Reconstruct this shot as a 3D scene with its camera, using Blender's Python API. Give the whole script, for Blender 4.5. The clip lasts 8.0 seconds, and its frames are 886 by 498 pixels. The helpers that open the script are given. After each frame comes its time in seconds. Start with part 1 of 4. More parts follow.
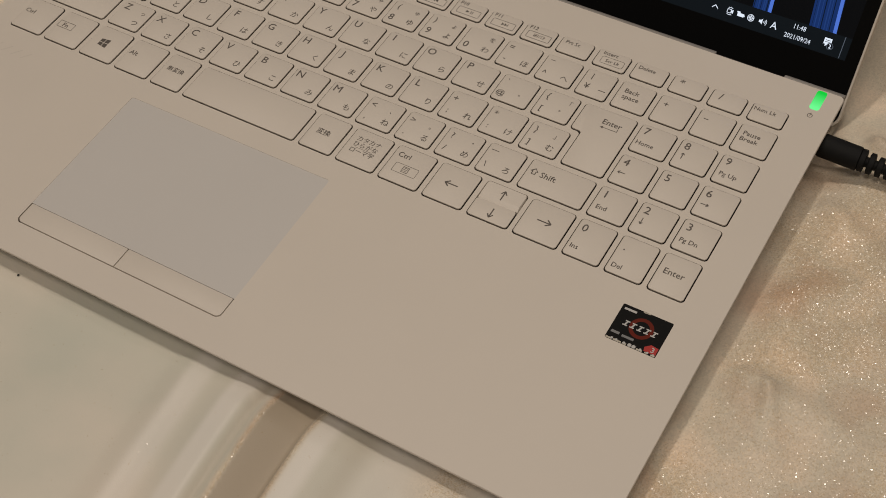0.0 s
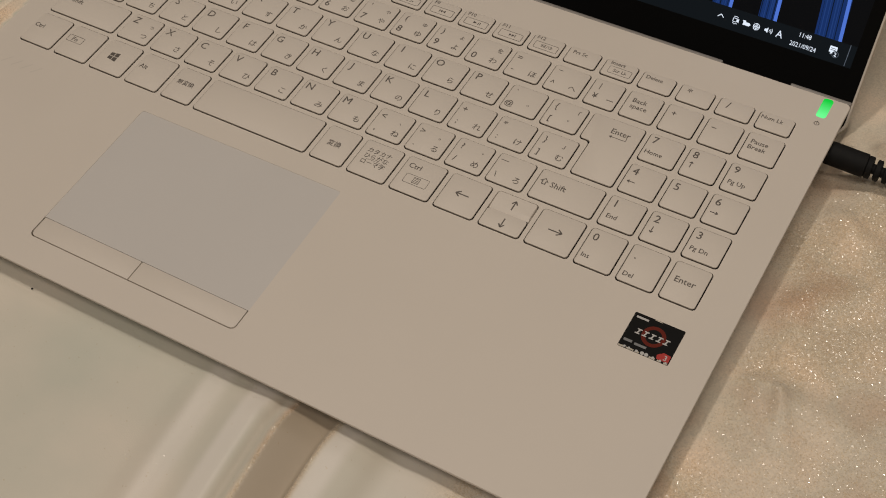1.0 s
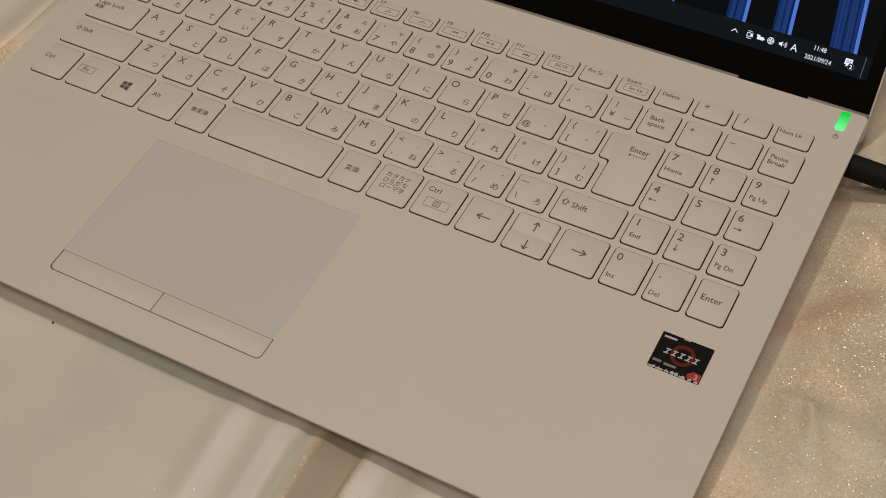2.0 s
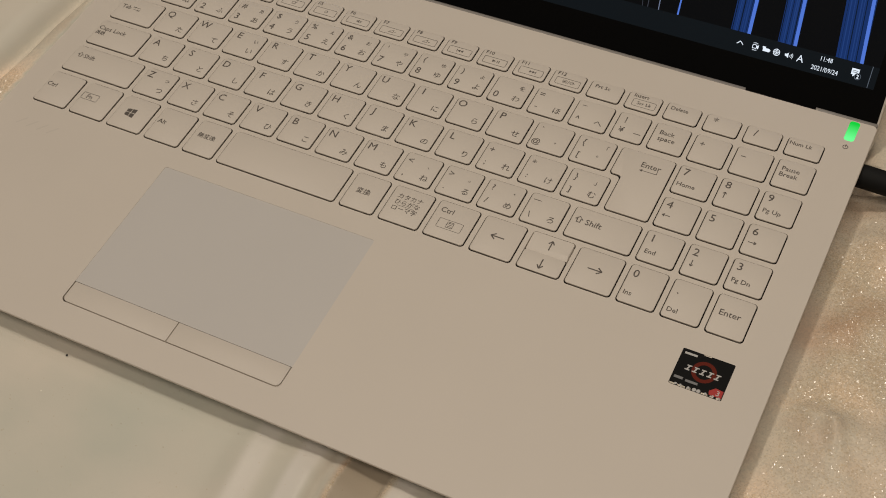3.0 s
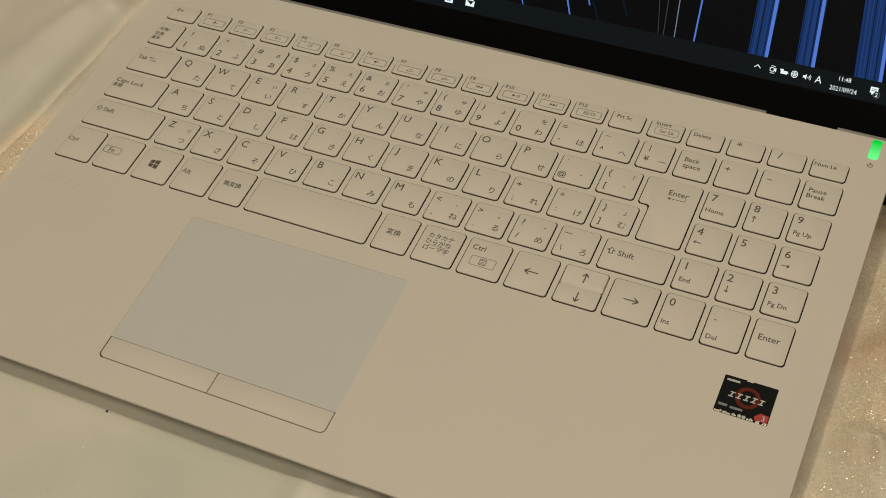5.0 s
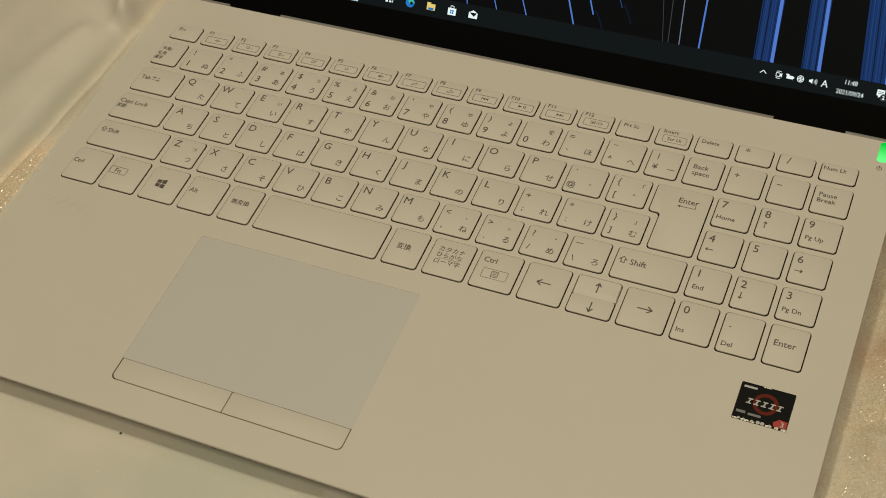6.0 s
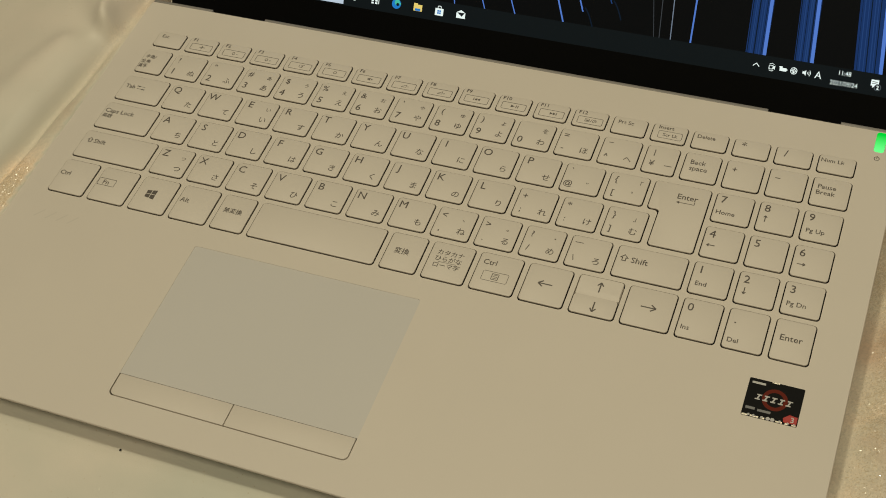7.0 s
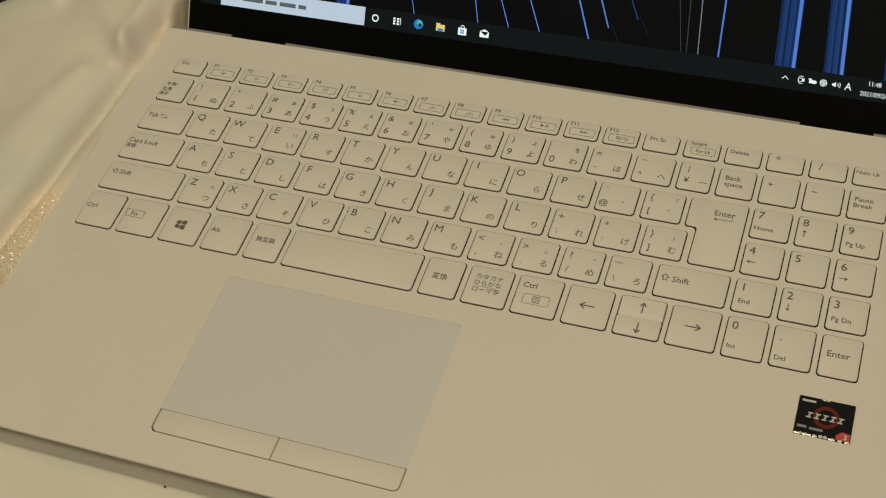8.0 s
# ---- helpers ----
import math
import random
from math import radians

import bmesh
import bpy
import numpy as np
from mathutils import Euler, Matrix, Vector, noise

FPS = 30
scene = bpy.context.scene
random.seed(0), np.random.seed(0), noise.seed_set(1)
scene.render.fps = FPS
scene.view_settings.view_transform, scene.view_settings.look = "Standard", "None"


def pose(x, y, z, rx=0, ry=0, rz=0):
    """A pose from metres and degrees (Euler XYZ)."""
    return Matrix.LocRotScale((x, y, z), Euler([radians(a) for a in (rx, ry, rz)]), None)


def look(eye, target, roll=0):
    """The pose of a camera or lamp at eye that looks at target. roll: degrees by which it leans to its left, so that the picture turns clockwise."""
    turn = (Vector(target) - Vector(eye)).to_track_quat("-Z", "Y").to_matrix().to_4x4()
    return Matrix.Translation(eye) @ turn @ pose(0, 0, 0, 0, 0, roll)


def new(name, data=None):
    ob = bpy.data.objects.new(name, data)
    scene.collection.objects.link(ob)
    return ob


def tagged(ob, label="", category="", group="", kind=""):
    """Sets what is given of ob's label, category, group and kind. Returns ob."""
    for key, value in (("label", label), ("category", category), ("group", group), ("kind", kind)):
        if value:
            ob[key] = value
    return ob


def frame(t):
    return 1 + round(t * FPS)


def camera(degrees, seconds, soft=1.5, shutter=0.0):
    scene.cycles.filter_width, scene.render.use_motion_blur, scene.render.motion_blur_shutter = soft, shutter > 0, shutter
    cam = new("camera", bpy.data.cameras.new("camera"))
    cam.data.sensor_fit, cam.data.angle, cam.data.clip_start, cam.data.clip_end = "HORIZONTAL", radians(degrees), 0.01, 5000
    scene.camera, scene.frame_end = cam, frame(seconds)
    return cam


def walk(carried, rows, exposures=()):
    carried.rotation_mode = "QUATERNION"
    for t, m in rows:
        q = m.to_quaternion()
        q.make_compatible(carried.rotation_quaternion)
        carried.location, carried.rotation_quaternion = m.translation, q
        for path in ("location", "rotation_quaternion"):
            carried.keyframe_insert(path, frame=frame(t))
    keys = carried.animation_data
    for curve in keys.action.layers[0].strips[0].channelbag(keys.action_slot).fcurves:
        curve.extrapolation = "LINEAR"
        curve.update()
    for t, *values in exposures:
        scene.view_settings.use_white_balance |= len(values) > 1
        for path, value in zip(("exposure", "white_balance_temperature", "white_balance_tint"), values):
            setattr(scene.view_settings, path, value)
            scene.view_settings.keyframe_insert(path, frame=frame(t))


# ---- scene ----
ROWS = [
    (0.0, 0.2520, -0.3381, 0.4047, 39.92, 2.23, 30.64),
    (0.5, 0.2504, -0.3418, 0.4050, 40.08, 2.27, 30.35),
    (1.0, 0.2465, -0.3424, 0.4090, 40.13, 2.35, 30.07),
    (1.5, 0.2392, -0.3435, 0.4105, 40.32, 2.65, 29.42),
    (3.0, 0.2158, -0.3455, 0.4152, 40.57, 3.13, 26.79),
    (3.5, 0.2095, -0.3456, 0.4176, 40.61, 3.45, 25.99),
    (4.0, 0.2047, -0.3473, 0.4202, 40.93, 3.78, 25.32),
    (4.5, 0.1996, -0.3488, 0.4224, 41.08, 4.03, 24.76),
    (6.0, 0.1890, -0.3520, 0.4213, 41.78, 5.06, 23.01),
    (6.5, 0.1827, -0.3515, 0.4206, 41.75, 5.16, 22.14),
    (7.0, 0.1752, -0.3514, 0.4188, 41.54, 5.15, 20.83),
    (7.5, 0.1610, -0.3512, 0.4203, 41.27, 5.19, 19.66),
    (8.0, 0.1486, -0.3508, 0.4245, 41.40, 5.44, 18.89),
]
cam = camera(36.86, 8.0, soft=0.95, shutter=0.6)
walk(cam, [(t, pose(x, y, z, rx, ry, rz)) for t, x, y, z, rx, ry, rz in ROWS],
     exposures=[(0.0, -0.04, 6500, 10), (1.5, -0.03, 6500, 10), (3.5, 0.04, 6650, 7), (4.5, 0.05, 6850, 3), (6.5, 0.06, 7300, -5), (8.0, 0.08, 7350, -5)])

# ---- light: warm ceiling lamps of an indoor show room ----
world = bpy.data.worlds.new("world")
scene.world = world
world.use_nodes = True
world.node_tree.nodes["Background"].inputs[0].default_value = (1.0, 0.88, 0.75, 1)
world.node_tree.nodes["Background"].inputs[1].default_value = 0.12


def area_lamp(name, place, target, sx, sy, watts, colour):
    data = bpy.data.lights.new(name, "AREA")
    data.shape, data.size, data.size_y, data.energy, data.color = "RECTANGLE", sx, sy, watts, colour
    ob = new(name, data)
    ob.matrix_world = look(place, target)
    return ob


WARM = (1.0, 0.89, 0.775)
area_lamp("spot_lamp_main", (-0.30, 0.10, 1.84), (-0.30, 0.10, 0), 0.15, 0.15, 8.2, WARM)
area_lamp("ceiling_lamp_front", (0.30, -0.95, 1.84), (0.30, -0.95, 0), 1.0, 0.7, 14.2, WARM)
area_lamp("spot_lamp_side", (0.90, 0.30, 1.84), (0.90, 0.30, 0), 0.08, 0.08, 3.6, WARM)
area_lamp("spot_lamp_rear", (0.28, 0.80, 1.84), (0.28, 0.80, 0), 0.08, 0.08, 1.8, WARM)


# ---- materials ----
def material(name, colour, rough=0.5, metal=0.0, spec=0.5):
    m = bpy.data.materials.new(name)
    m.use_nodes = True
    b = m.node_tree.nodes["Principled BSDF"]
    b.inputs["Base Color"].default_value = (*colour, 1)
    b.inputs["Roughness"].default_value = rough
    b.inputs["Metallic"].default_value = metal
    b.inputs["Specular IOR Level"].default_value = spec
    return m


def node(m, kind, **sockets):
    n = m.node_tree.nodes.new(kind)
    for key, value in sockets.items():
        n.inputs[key].default_value = value
    return n


def join(m, a, out, b, into):
    m.node_tree.links.new(a.outputs[out], b.inputs[into])


def worn(name, colour, rough, metal=0.0, spec=0.5, fine=2200.0, coarse=18.0, tint=0.05, bump=0.05, depth=0.00004):
    """A surface with fine grain and broad unevenness, in object coordinates."""
    m = material(name, colour, rough, metal, spec)
    b = m.node_tree.nodes["Principled BSDF"]
    co = node(m, "ShaderNodeTexCoord")
    big = node(m, "ShaderNodeTexNoise", Scale=coarse, Detail=3.0)
    small = node(m, "ShaderNodeTexNoise", Scale=fine, Detail=2.0)
    join(m, co, "Object", big, "Vector")
    join(m, co, "Object", small, "Vector")
    mix = node(m, "ShaderNodeMix")
    mix.data_type = "RGBA"
    mix.inputs[6].default_value = (*[c * (1 - tint) for c in colour], 1)
    mix.inputs[7].default_value = (*[min(1, c * (1 + tint)) for c in colour], 1)
    join(m, big, "Fac", mix, 0)
    join(m, mix, 2, b, "Base Color")
    rr = node(m, "ShaderNodeMapRange")
    rr.inputs["To Min"].default_value, rr.inputs["To Max"].default_value = rough - 0.06, rough + 0.06
    join(m, big, "Fac", rr, "Value")
    join(m, rr, "Result", b, "Roughness")
    bp = node(m, "ShaderNodeBump", Strength=bump, Distance=depth)
    join(m, small, "Fac", bp, "Height")
    join(m, bp, "Normal", b, "Normal")
    return m


def glow(name, colour, strength, spec=0.06):
    m = material(name, (0.003, 0.003, 0.003), 0.4, 0.0, spec)
    b = m.node_tree.nodes["Principled BSDF"]
    b.inputs["Emission Color"].default_value = (*colour, 1)
    b.inputs["Emission Strength"].default_value = strength
    return m


DECK = worn("champagne_shell", (0.66, 0.60, 0.53), 0.52, 0.0, 0.4, tint=0.03, bump=0.25)
KEYCAP = worn("key_plastic", (0.67, 0.61, 0.54), 0.50, 0.0, 0.4, fine=3000, tint=0.03, bump=0.2)
PAD = worn("touchpad_film", (0.588, 0.562, 0.534), 0.55, 0.0, 0.5, fine=3000, tint=0.02, bump=0.1)
WELL = material("key_well", (0.012, 0.011, 0.010), 0.8)
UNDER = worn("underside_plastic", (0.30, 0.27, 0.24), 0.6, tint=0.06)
INK = material("legend_ink", (0.105, 0.09, 0.078), 0.6)
TRIM = worn("rear_metal", (0.28, 0.26, 0.24), 0.5, 0.3, tint=0.05)
BEZEL = worn("bezel_black", (0.003, 0.003, 0.003), 0.6, 0.0, 0.06, tint=0.1)
LID = worn("lid_shell", (0.66, 0.60, 0.53), 0.5, tint=0.03, bump=0.2)
RUBBER = worn("cable_rubber", (0.008, 0.008, 0.008), 0.7, 0.0, 0.2, tint=0.1)
LED = glow("power_led", (0.03, 1.0, 0.13), 1.0)
co, cut, ramp = node(LED, "ShaderNodeTexCoord"), node(LED, "ShaderNodeSeparateXYZ"), node(LED, "ShaderNodeMapRange")
tone = node(LED, "ShaderNodeValToRGB")
ramp.inputs["From Min"].default_value, ramp.inputs["From Max"].default_value = 0.0648, 0.0765
tone.color_ramp.elements[0].color, tone.color_ramp.elements[0].position = (0.16, 1.0, 0.30, 1), 0.1
tone.color_ramp.elements[1].color, tone.color_ramp.elements[1].position = (0.004, 0.62, 0.045, 1), 0.85
join(LED, co, "Object", cut, "Vector")
join(LED, cut, "Y", ramp, "Value")
join(LED, ramp, "Result", tone, "Fac")
join(LED, tone, "Color", LED.node_tree.nodes["Principled BSDF"], "Emission Color")
DISPLAY = glow("display_dark", (0.45, 0.58, 0.85), 0.003, 0.09)
TASKBAR = glow("taskbar_dark", (0.40, 0.60, 0.80), 0.011)
WHITE = glow("screen_white", (0.80, 0.88, 1.0), 1.0)
BOX = glow("search_box", (0.62, 0.72, 1.0), 0.75)
GREY = glow("screen_grey", (0.5, 0.6, 0.75), 0.18)
BLUE_DEEP = glow("streak_deep_blue", (0.014, 0.055, 0.25), 0.52)
BLUE_MID = glow("streak_mid_blue", (0.03, 0.10, 0.40), 0.46)
BLUE = glow("streak_blue", (0.12, 0.27, 0.98), 0.66)
PALE = glow("streak_pale", (0.45, 0.55, 0.85), 0.32)
BLUE_DIM = glow("streak_dark_blue", (0.01, 0.03, 0.08), 0.30)
DIM = glow("streak_dim", (0.4, 0.45, 0.6), 0.10)
ICON_BLUE = glow("icon_blue", (0.02, 0.25, 0.85), 0.7)
ICON_TEAL = glow("icon_teal", (0.1, 0.75, 0.65), 0.6)
ICON_YELLOW = glow("icon_yellow", (1.0, 0.75, 0.25), 0.75)
ICON_DARK = glow("icon_dark", (0.02, 0.03, 0.05), 0.2)
STICKER = worn("sticker_black", (0.006, 0.006, 0.006), 0.6, 0.0, 0.12, tint=0.1)
STICKER_RED = material("sticker_red", (0.42, 0.025, 0.02), 0.35)
STICKER_RING = material("sticker_ring", (0.13, 0.018, 0.010), 0.6, 0.0, 0.12)
MARK = worn("pressed_mark", (0.61, 0.555, 0.49), 0.6)
STICKER_WHITE = material("sticker_white", (0.50, 0.49, 0.48), 0.4, 0.0)
STICKER_GREY = material("sticker_grey", (0.20, 0.20, 0.205), 0.4, 0.0)
FOIL = material("sticker_foil", (0.85, 0.78, 0.66), 0.28, 0.9)


# ---- geometry helpers: laptop parts are written in millimetres ----
MM = 0.001


def smooth_by_angle(me, degrees=35):
    for p in me.polygons:
        p.use_smooth = True
    me.set_sharp_from_angle(angle=radians(degrees))


def part(name, bm, mat, parent, label="", smooth=False, unit=MM):
    """Links a bmesh as one mesh object under a thing or a part."""
    me = bpy.data.meshes.new(name)
    for v in bm.verts:
        v.co *= unit
    bmesh.ops.recalc_face_normals(bm, faces=bm.faces)
    bm.to_mesh(me)
    bm.free()
    if mat:
        me.materials.append(mat)
    if smooth:
        smooth_by_angle(me)
    ob = new(name, me)
    ob.parent = parent
    if label:
        tagged(ob, label)
    return ob


def rounded(points, r, steps=3):
    """A counter-clockwise polygon with filleted corners."""
    out, n = [], len(points)
    radii = r if isinstance(r, (list, tuple)) else [r] * n
    for i in range(n):
        p, a, b = (Vector((*points[k % n], 0)).to_2d() for k in (i, i - 1, i + 1))
        rr = radii[i]
        if rr <= 0:
            out.append(p.copy())
            continue
        s, e = p + (a - p).normalized() * rr, p + (b - p).normalized() * rr
        for k in range(steps + 1):
            t = k / steps
            w = 0.62
            q = (s * (1 - t) ** 2 + p * 2 * w * t * (1 - t) * 1.0 + e * t * t) / ((1 - t) ** 2 + 2 * w * t * (1 - t) + t * t)
            out.append(q)
    return out


def offset(points, d):
    """Moves each side of a counter-clockwise polygon outwards by d."""
    out, n = [], len(points)
    for i in range(n):
        a, p, b = Vector(points[i - 1]), Vector(points[i]), Vector(points[(i + 1) % n])
        e1, e2 = (p - a).normalized(), (b - p).normalized()
        n1, n2 = Vector((e1.y, -e1.x)), Vector((e2.y, -e2.x))
        k = (n1 + n2) / (1 + n1.dot(n2))
        out.append(tuple(p + k * d))
    return out


def rect(x0, y0, x1, y1):
    return [(x0, y0), (x1, y0), (x1, y1), (x0, y1)]


def loft(bm, loops, bottom=True, top=True):
    """Skins loops of equal length, given as lists of (x, y, z), from the lowest to the highest."""
    rings = [[bm.verts.new(p) for p in loop] for loop in loops]
    for a, b in zip(rings, rings[1:]):
        for i in range(len(a)):
            j = (i + 1) % len(a)
            bm.faces.new((a[i], a[j], b[j], b[i]))
    if bottom:
        bm.faces.new(rings[0][::-1])
    if top:
        bm.faces.new(rings[-1])
    return rings


def slab(bm, points, z0, z1, r=0.0, bevel=0.0, steps=3):
    """A prism over a polygon with filleted corners and a bevelled upper edge."""
    def ring(d, z):
        rr = [max(0.02, x + d) for x in r] if isinstance(r, list) else max(0.02, r + d) if r else 0.0
        return [(q[0], q[1], z) for q in rounded(offset(points, d), rr, steps)]
    loops = [ring(0, z0), ring(0, z1 - bevel)]
    if bevel:
        loops += [ring(-bevel * 0.3, z1 - bevel * 0.3), ring(-bevel, z1)]
    loft(bm, loops)


def box(bm, x0, y0, z0, x1, y1, z1):
    loft(bm, [[(x, y, z) for x, y in rect(x0, y0, x1, y1)] for z in (z0, z1)])


def tube(bm, path, radius, sides=12, cap=True):
    """A round tube along points; radius is one number or one for each point."""
    pts = [Vector(p) for p in path]
    radii = radius if isinstance(radius, (list, tuple)) else [radius] * len(pts)
    loops, up = [], Vector((0, 0, 1))
    for i, p in enumerate(pts):
        d = (pts[min(i + 1, len(pts) - 1)] - pts[max(i - 1, 0)]).normalized()
        s = d.cross(up).normalized()
        w = s.cross(d)
        loops.append([p + (s * math.cos(a) + w * math.sin(a)) * radii[i]
                      for a in (2 * math.pi * k / sides for k in range(sides))])
    loft(bm, loops, cap, cap)


# ---- lettering with the built-in font ----
GLYPHS = {}


def prepare(texts):
    """Meshes of all texts, at font size 1, centred on their own width and on the cap height."""
    obs = []
    for s in texts:
        c = bpy.data.curves.new("lettering", "FONT")
        c.body, c.resolution_u, c.align_x = s, 2, "CENTER"
        obs.append((s, c, new("lettering", c)))
    bpy.context.view_layer.update()
    deps = bpy.context.evaluated_depsgraph_get()
    for s, c, ob in obs:
        me = bpy.data.meshes.new_from_object(ob.evaluated_get(deps))
        GLYPHS[s] = ([tuple(v.co) for v in me.vertices], [tuple(p.vertices) for p in me.polygons])
        bpy.data.objects.remove(ob)
        bpy.data.curves.remove(c)
        bpy.data.meshes.remove(me)


def letter(bm, s, x, y, z, size, squeeze=1.0, heavy=0.045):
    """Adds the text s with its middle at (x, y); size is the height of its capitals."""
    verts, faces = GLYPHS[s]
    k = size / 0.69
    mid = 0.345
    for dx, dy, dz in ((-heavy, heavy, 0), (heavy, -heavy, 0.004)) if heavy else ((0, 0, 0),):
        made = [bm.verts.new((x + dx + a * k * squeeze, y + dy + (b - mid) * k, z + dz)) for a, b, _ in verts]
        for f in faces:
            bm.faces.new([made[i] for i in f])


def frame_line(bm, x0, y0, x1, y1, z, w=0.2, r=0.5):
    """A thin printed outline of a rounded box."""
    a = rounded(rect(x0, y0, x1, y1), r, 3)
    b = rounded(offset(rect(x0, y0, x1, y1), -w), max(0.05, r - w), 3)
    va, vb = [bm.verts.new((*p, z)) for p in a], [bm.verts.new((*p, z)) for p in b]
    for i in range(len(va)):
        j = (i + 1) % len(va)
        bm.faces.new((va[i], va[j], vb[j], vb[i]))


def flat(bm, points, z):
    bm.faces.new([bm.verts.new((*p, z)) for p in points])


def disc(bm, x, y, r, z, n=16, inner=0.0):
    outer = [(x + r * math.cos(2 * math.pi * k / n), y + r * math.sin(2 * math.pi * k / n)) for k in range(n)]
    if not inner:
        flat(bm, outer, z)
        return
    ring = [(x + inner * math.cos(2 * math.pi * k / n), y + inner * math.sin(2 * math.pi * k / n)) for k in range(n)]
    va, vb = [bm.verts.new((*p, z)) for p in outer], [bm.verts.new((*p, z)) for p in ring]
    for i in range(n):
        j = (i + 1) % n
        bm.faces.new((va[i], va[j], vb[j], vb[i]))


def stroke(bm, a, b, w, z):
    a, b = Vector(a), Vector(b)
    d = (b - a).normalized()
    n = Vector((-d.y, d.x)) * w / 2
    flat(bm, [tuple(a - n), tuple(b - n), tuple(b + n), tuple(a + n)], z)


def arrow(bm, x, y, z, way, length=3.6, w=0.35):
    d = Vector({"l": (-1, 0), "r": (1, 0), "u": (0, 1), "d": (0, -1)}[way])
    n = Vector((-d.y, d.x))
    m = Vector((x, y))
    tip, tail = m + d * length / 2, m - d * length / 2
    stroke(bm, tuple(tail), tuple(tip - d * 0.2), w, z)
    head = 0.34 * length if length > 4 else 0.30 * length
    for k in (1, -1):
        stroke(bm, tuple(tip - d * head + n * head * 0.72 * k), tuple(tip), w, z + 0.003 * (k + 2))


# ---- the show room round the table ----
def structure(name, bm, mat, label):
    ob = part(name, bm, mat, None, unit=1.0)
    return tagged(ob, label, kind="structure")


WALL = worn("room_wall", (0.55, 0.50, 0.44), 0.8, fine=300, coarse=2, tint=0.08)
FLOOR = worn("room_floor", (0.07, 0.06, 0.05), 0.7, fine=200, coarse=3, tint=0.15)
CEIL = worn("room_ceiling", (0.6, 0.56, 0.5), 0.9, fine=200, coarse=2, tint=0.05)
TABLE_Z = -0.742                      # the floor, with the cloth at height 0
for name, a, b, mat, label in (
        ("floor", (-3, -3, TABLE_Z - 0.1), (3, 3, TABLE_Z), FLOOR, "dark carpeted show room floor"),
        ("ceiling", (-3, -3, 1.9), (3, 3, 2.0), CEIL, "plain pale ceiling over the table"),
        ("wall_north", (-3, 3, TABLE_Z), (3, 3.1, 1.9), WALL, "plain dim wall of the room"),
        ("wall_south", (-3, -3.1, TABLE_Z), (3, -3, 1.9), WALL, "plain dim wall of the room"),
        ("wall_east", (3, -3, TABLE_Z), (3.1, 3, 1.9), WALL, "plain dim wall of the room"),
        ("wall_west", (-3.1, -3, TABLE_Z), (-3, 3, 1.9), WALL, "plain dim wall of the room")):
    bm = bmesh.new()
    box(bm, *a, *b)
    structure(name, bm, mat, label)

# ---- table, turned against the laptop ----
TURN = 30.0
D, N = Vector((math.cos(radians(TURN)), math.sin(radians(TURN)))), Vector((-math.sin(radians(TURN)), math.cos(radians(TURN))))
CORNER = Vector((-0.285, 0.094)) - D * 0.45 - N * 0.732  # front left corner of the table top
LONG, DEEP = 1.5, 0.72
table = new("display_table")
table.matrix_world = pose(CORNER.x, CORNER.y, TABLE_Z, 0, 0, TURN)
tagged(table, "display table hidden under a pale satin cloth", "table")
WOOD = worn("table_wood", (0.22, 0.16, 0.11), 0.6, coarse=6, tint=0.2)
bm = bmesh.new()
slab(bm, rect(0.006, 0.006, LONG - 0.006, DEEP - 0.006), 0.70, 0.735, 0.01, 0.004)
part("tabletop", bm, WOOD, table, unit=1.0)
for x in (0.04, LONG - 0.09):
    for y in (0.04, DEEP - 0.09):
        bm = bmesh.new()
        slab(bm, rect(x, y, x + 0.05, y + 0.05), 0, 0.70, 0.005)
        part("leg", bm, WOOD, table, unit=1.0)


def step(a, b, x):
    t = min(1.0, max(0.0, (x - a) / (b - a)))
    return t * t * (3 - 2 * t)


def bump_at(x, x0, w, h):
    return h * math.exp(-((x - x0) / w) ** 2)


def seam(x, y, ax, ay, bx, by, w, h):
    """A ridge along a line, fading out at its far end."""
    dx, dy = bx - ax, by - ay
    t = ((x - ax) * dx + (y - ay) * dy) / (dx * dx + dy * dy)
    t = min(1.0, max(0.0, t))
    d = math.hypot(x - ax - t * dx, y - ay - t * dy)
    return h * math.exp(-(d / (w * (0.6 + 0.9 * t))) ** 2) * (1 - 0.7 * t)


FRONT = ((0.004, 0.0), (0.014, 0.0014), (0.018, 0.0006), (0.025, 0.0008), (0.0405, 0.0052), (0.0450, 0.0024), (0.0498, 0.0056),
         (0.0512, 0.0054), (0.0655, 0.0010), (0.0678, 0.0048), (0.072, 0.0046), (0.096, 0.0006), (0.106, 0.0022), (0.126, 0.0004), (0.150, 0.0030), (0.176, 0.0006), (0.2, 0.0))


def front_folds(u):
    if not FRONT[0][0] < u < FRONT[-1][0]:
        return 0.0
    for (a, p), (b, q) in zip(FRONT, FRONT[1:]):
        if u <= b:
            t = (u - a) / (b - a)
            return p + (q - p) * (0.6 * t + 0.4 * t * t * (3 - 2 * t))
    return 0.0


def fold_place(x, y):
    """Where a point lies across the front folds, which run a little askew."""
    return x + 0.0014 * noise.noise((y * 22, x * 20, 1.0)) + 0.07 * (y + 0.142)


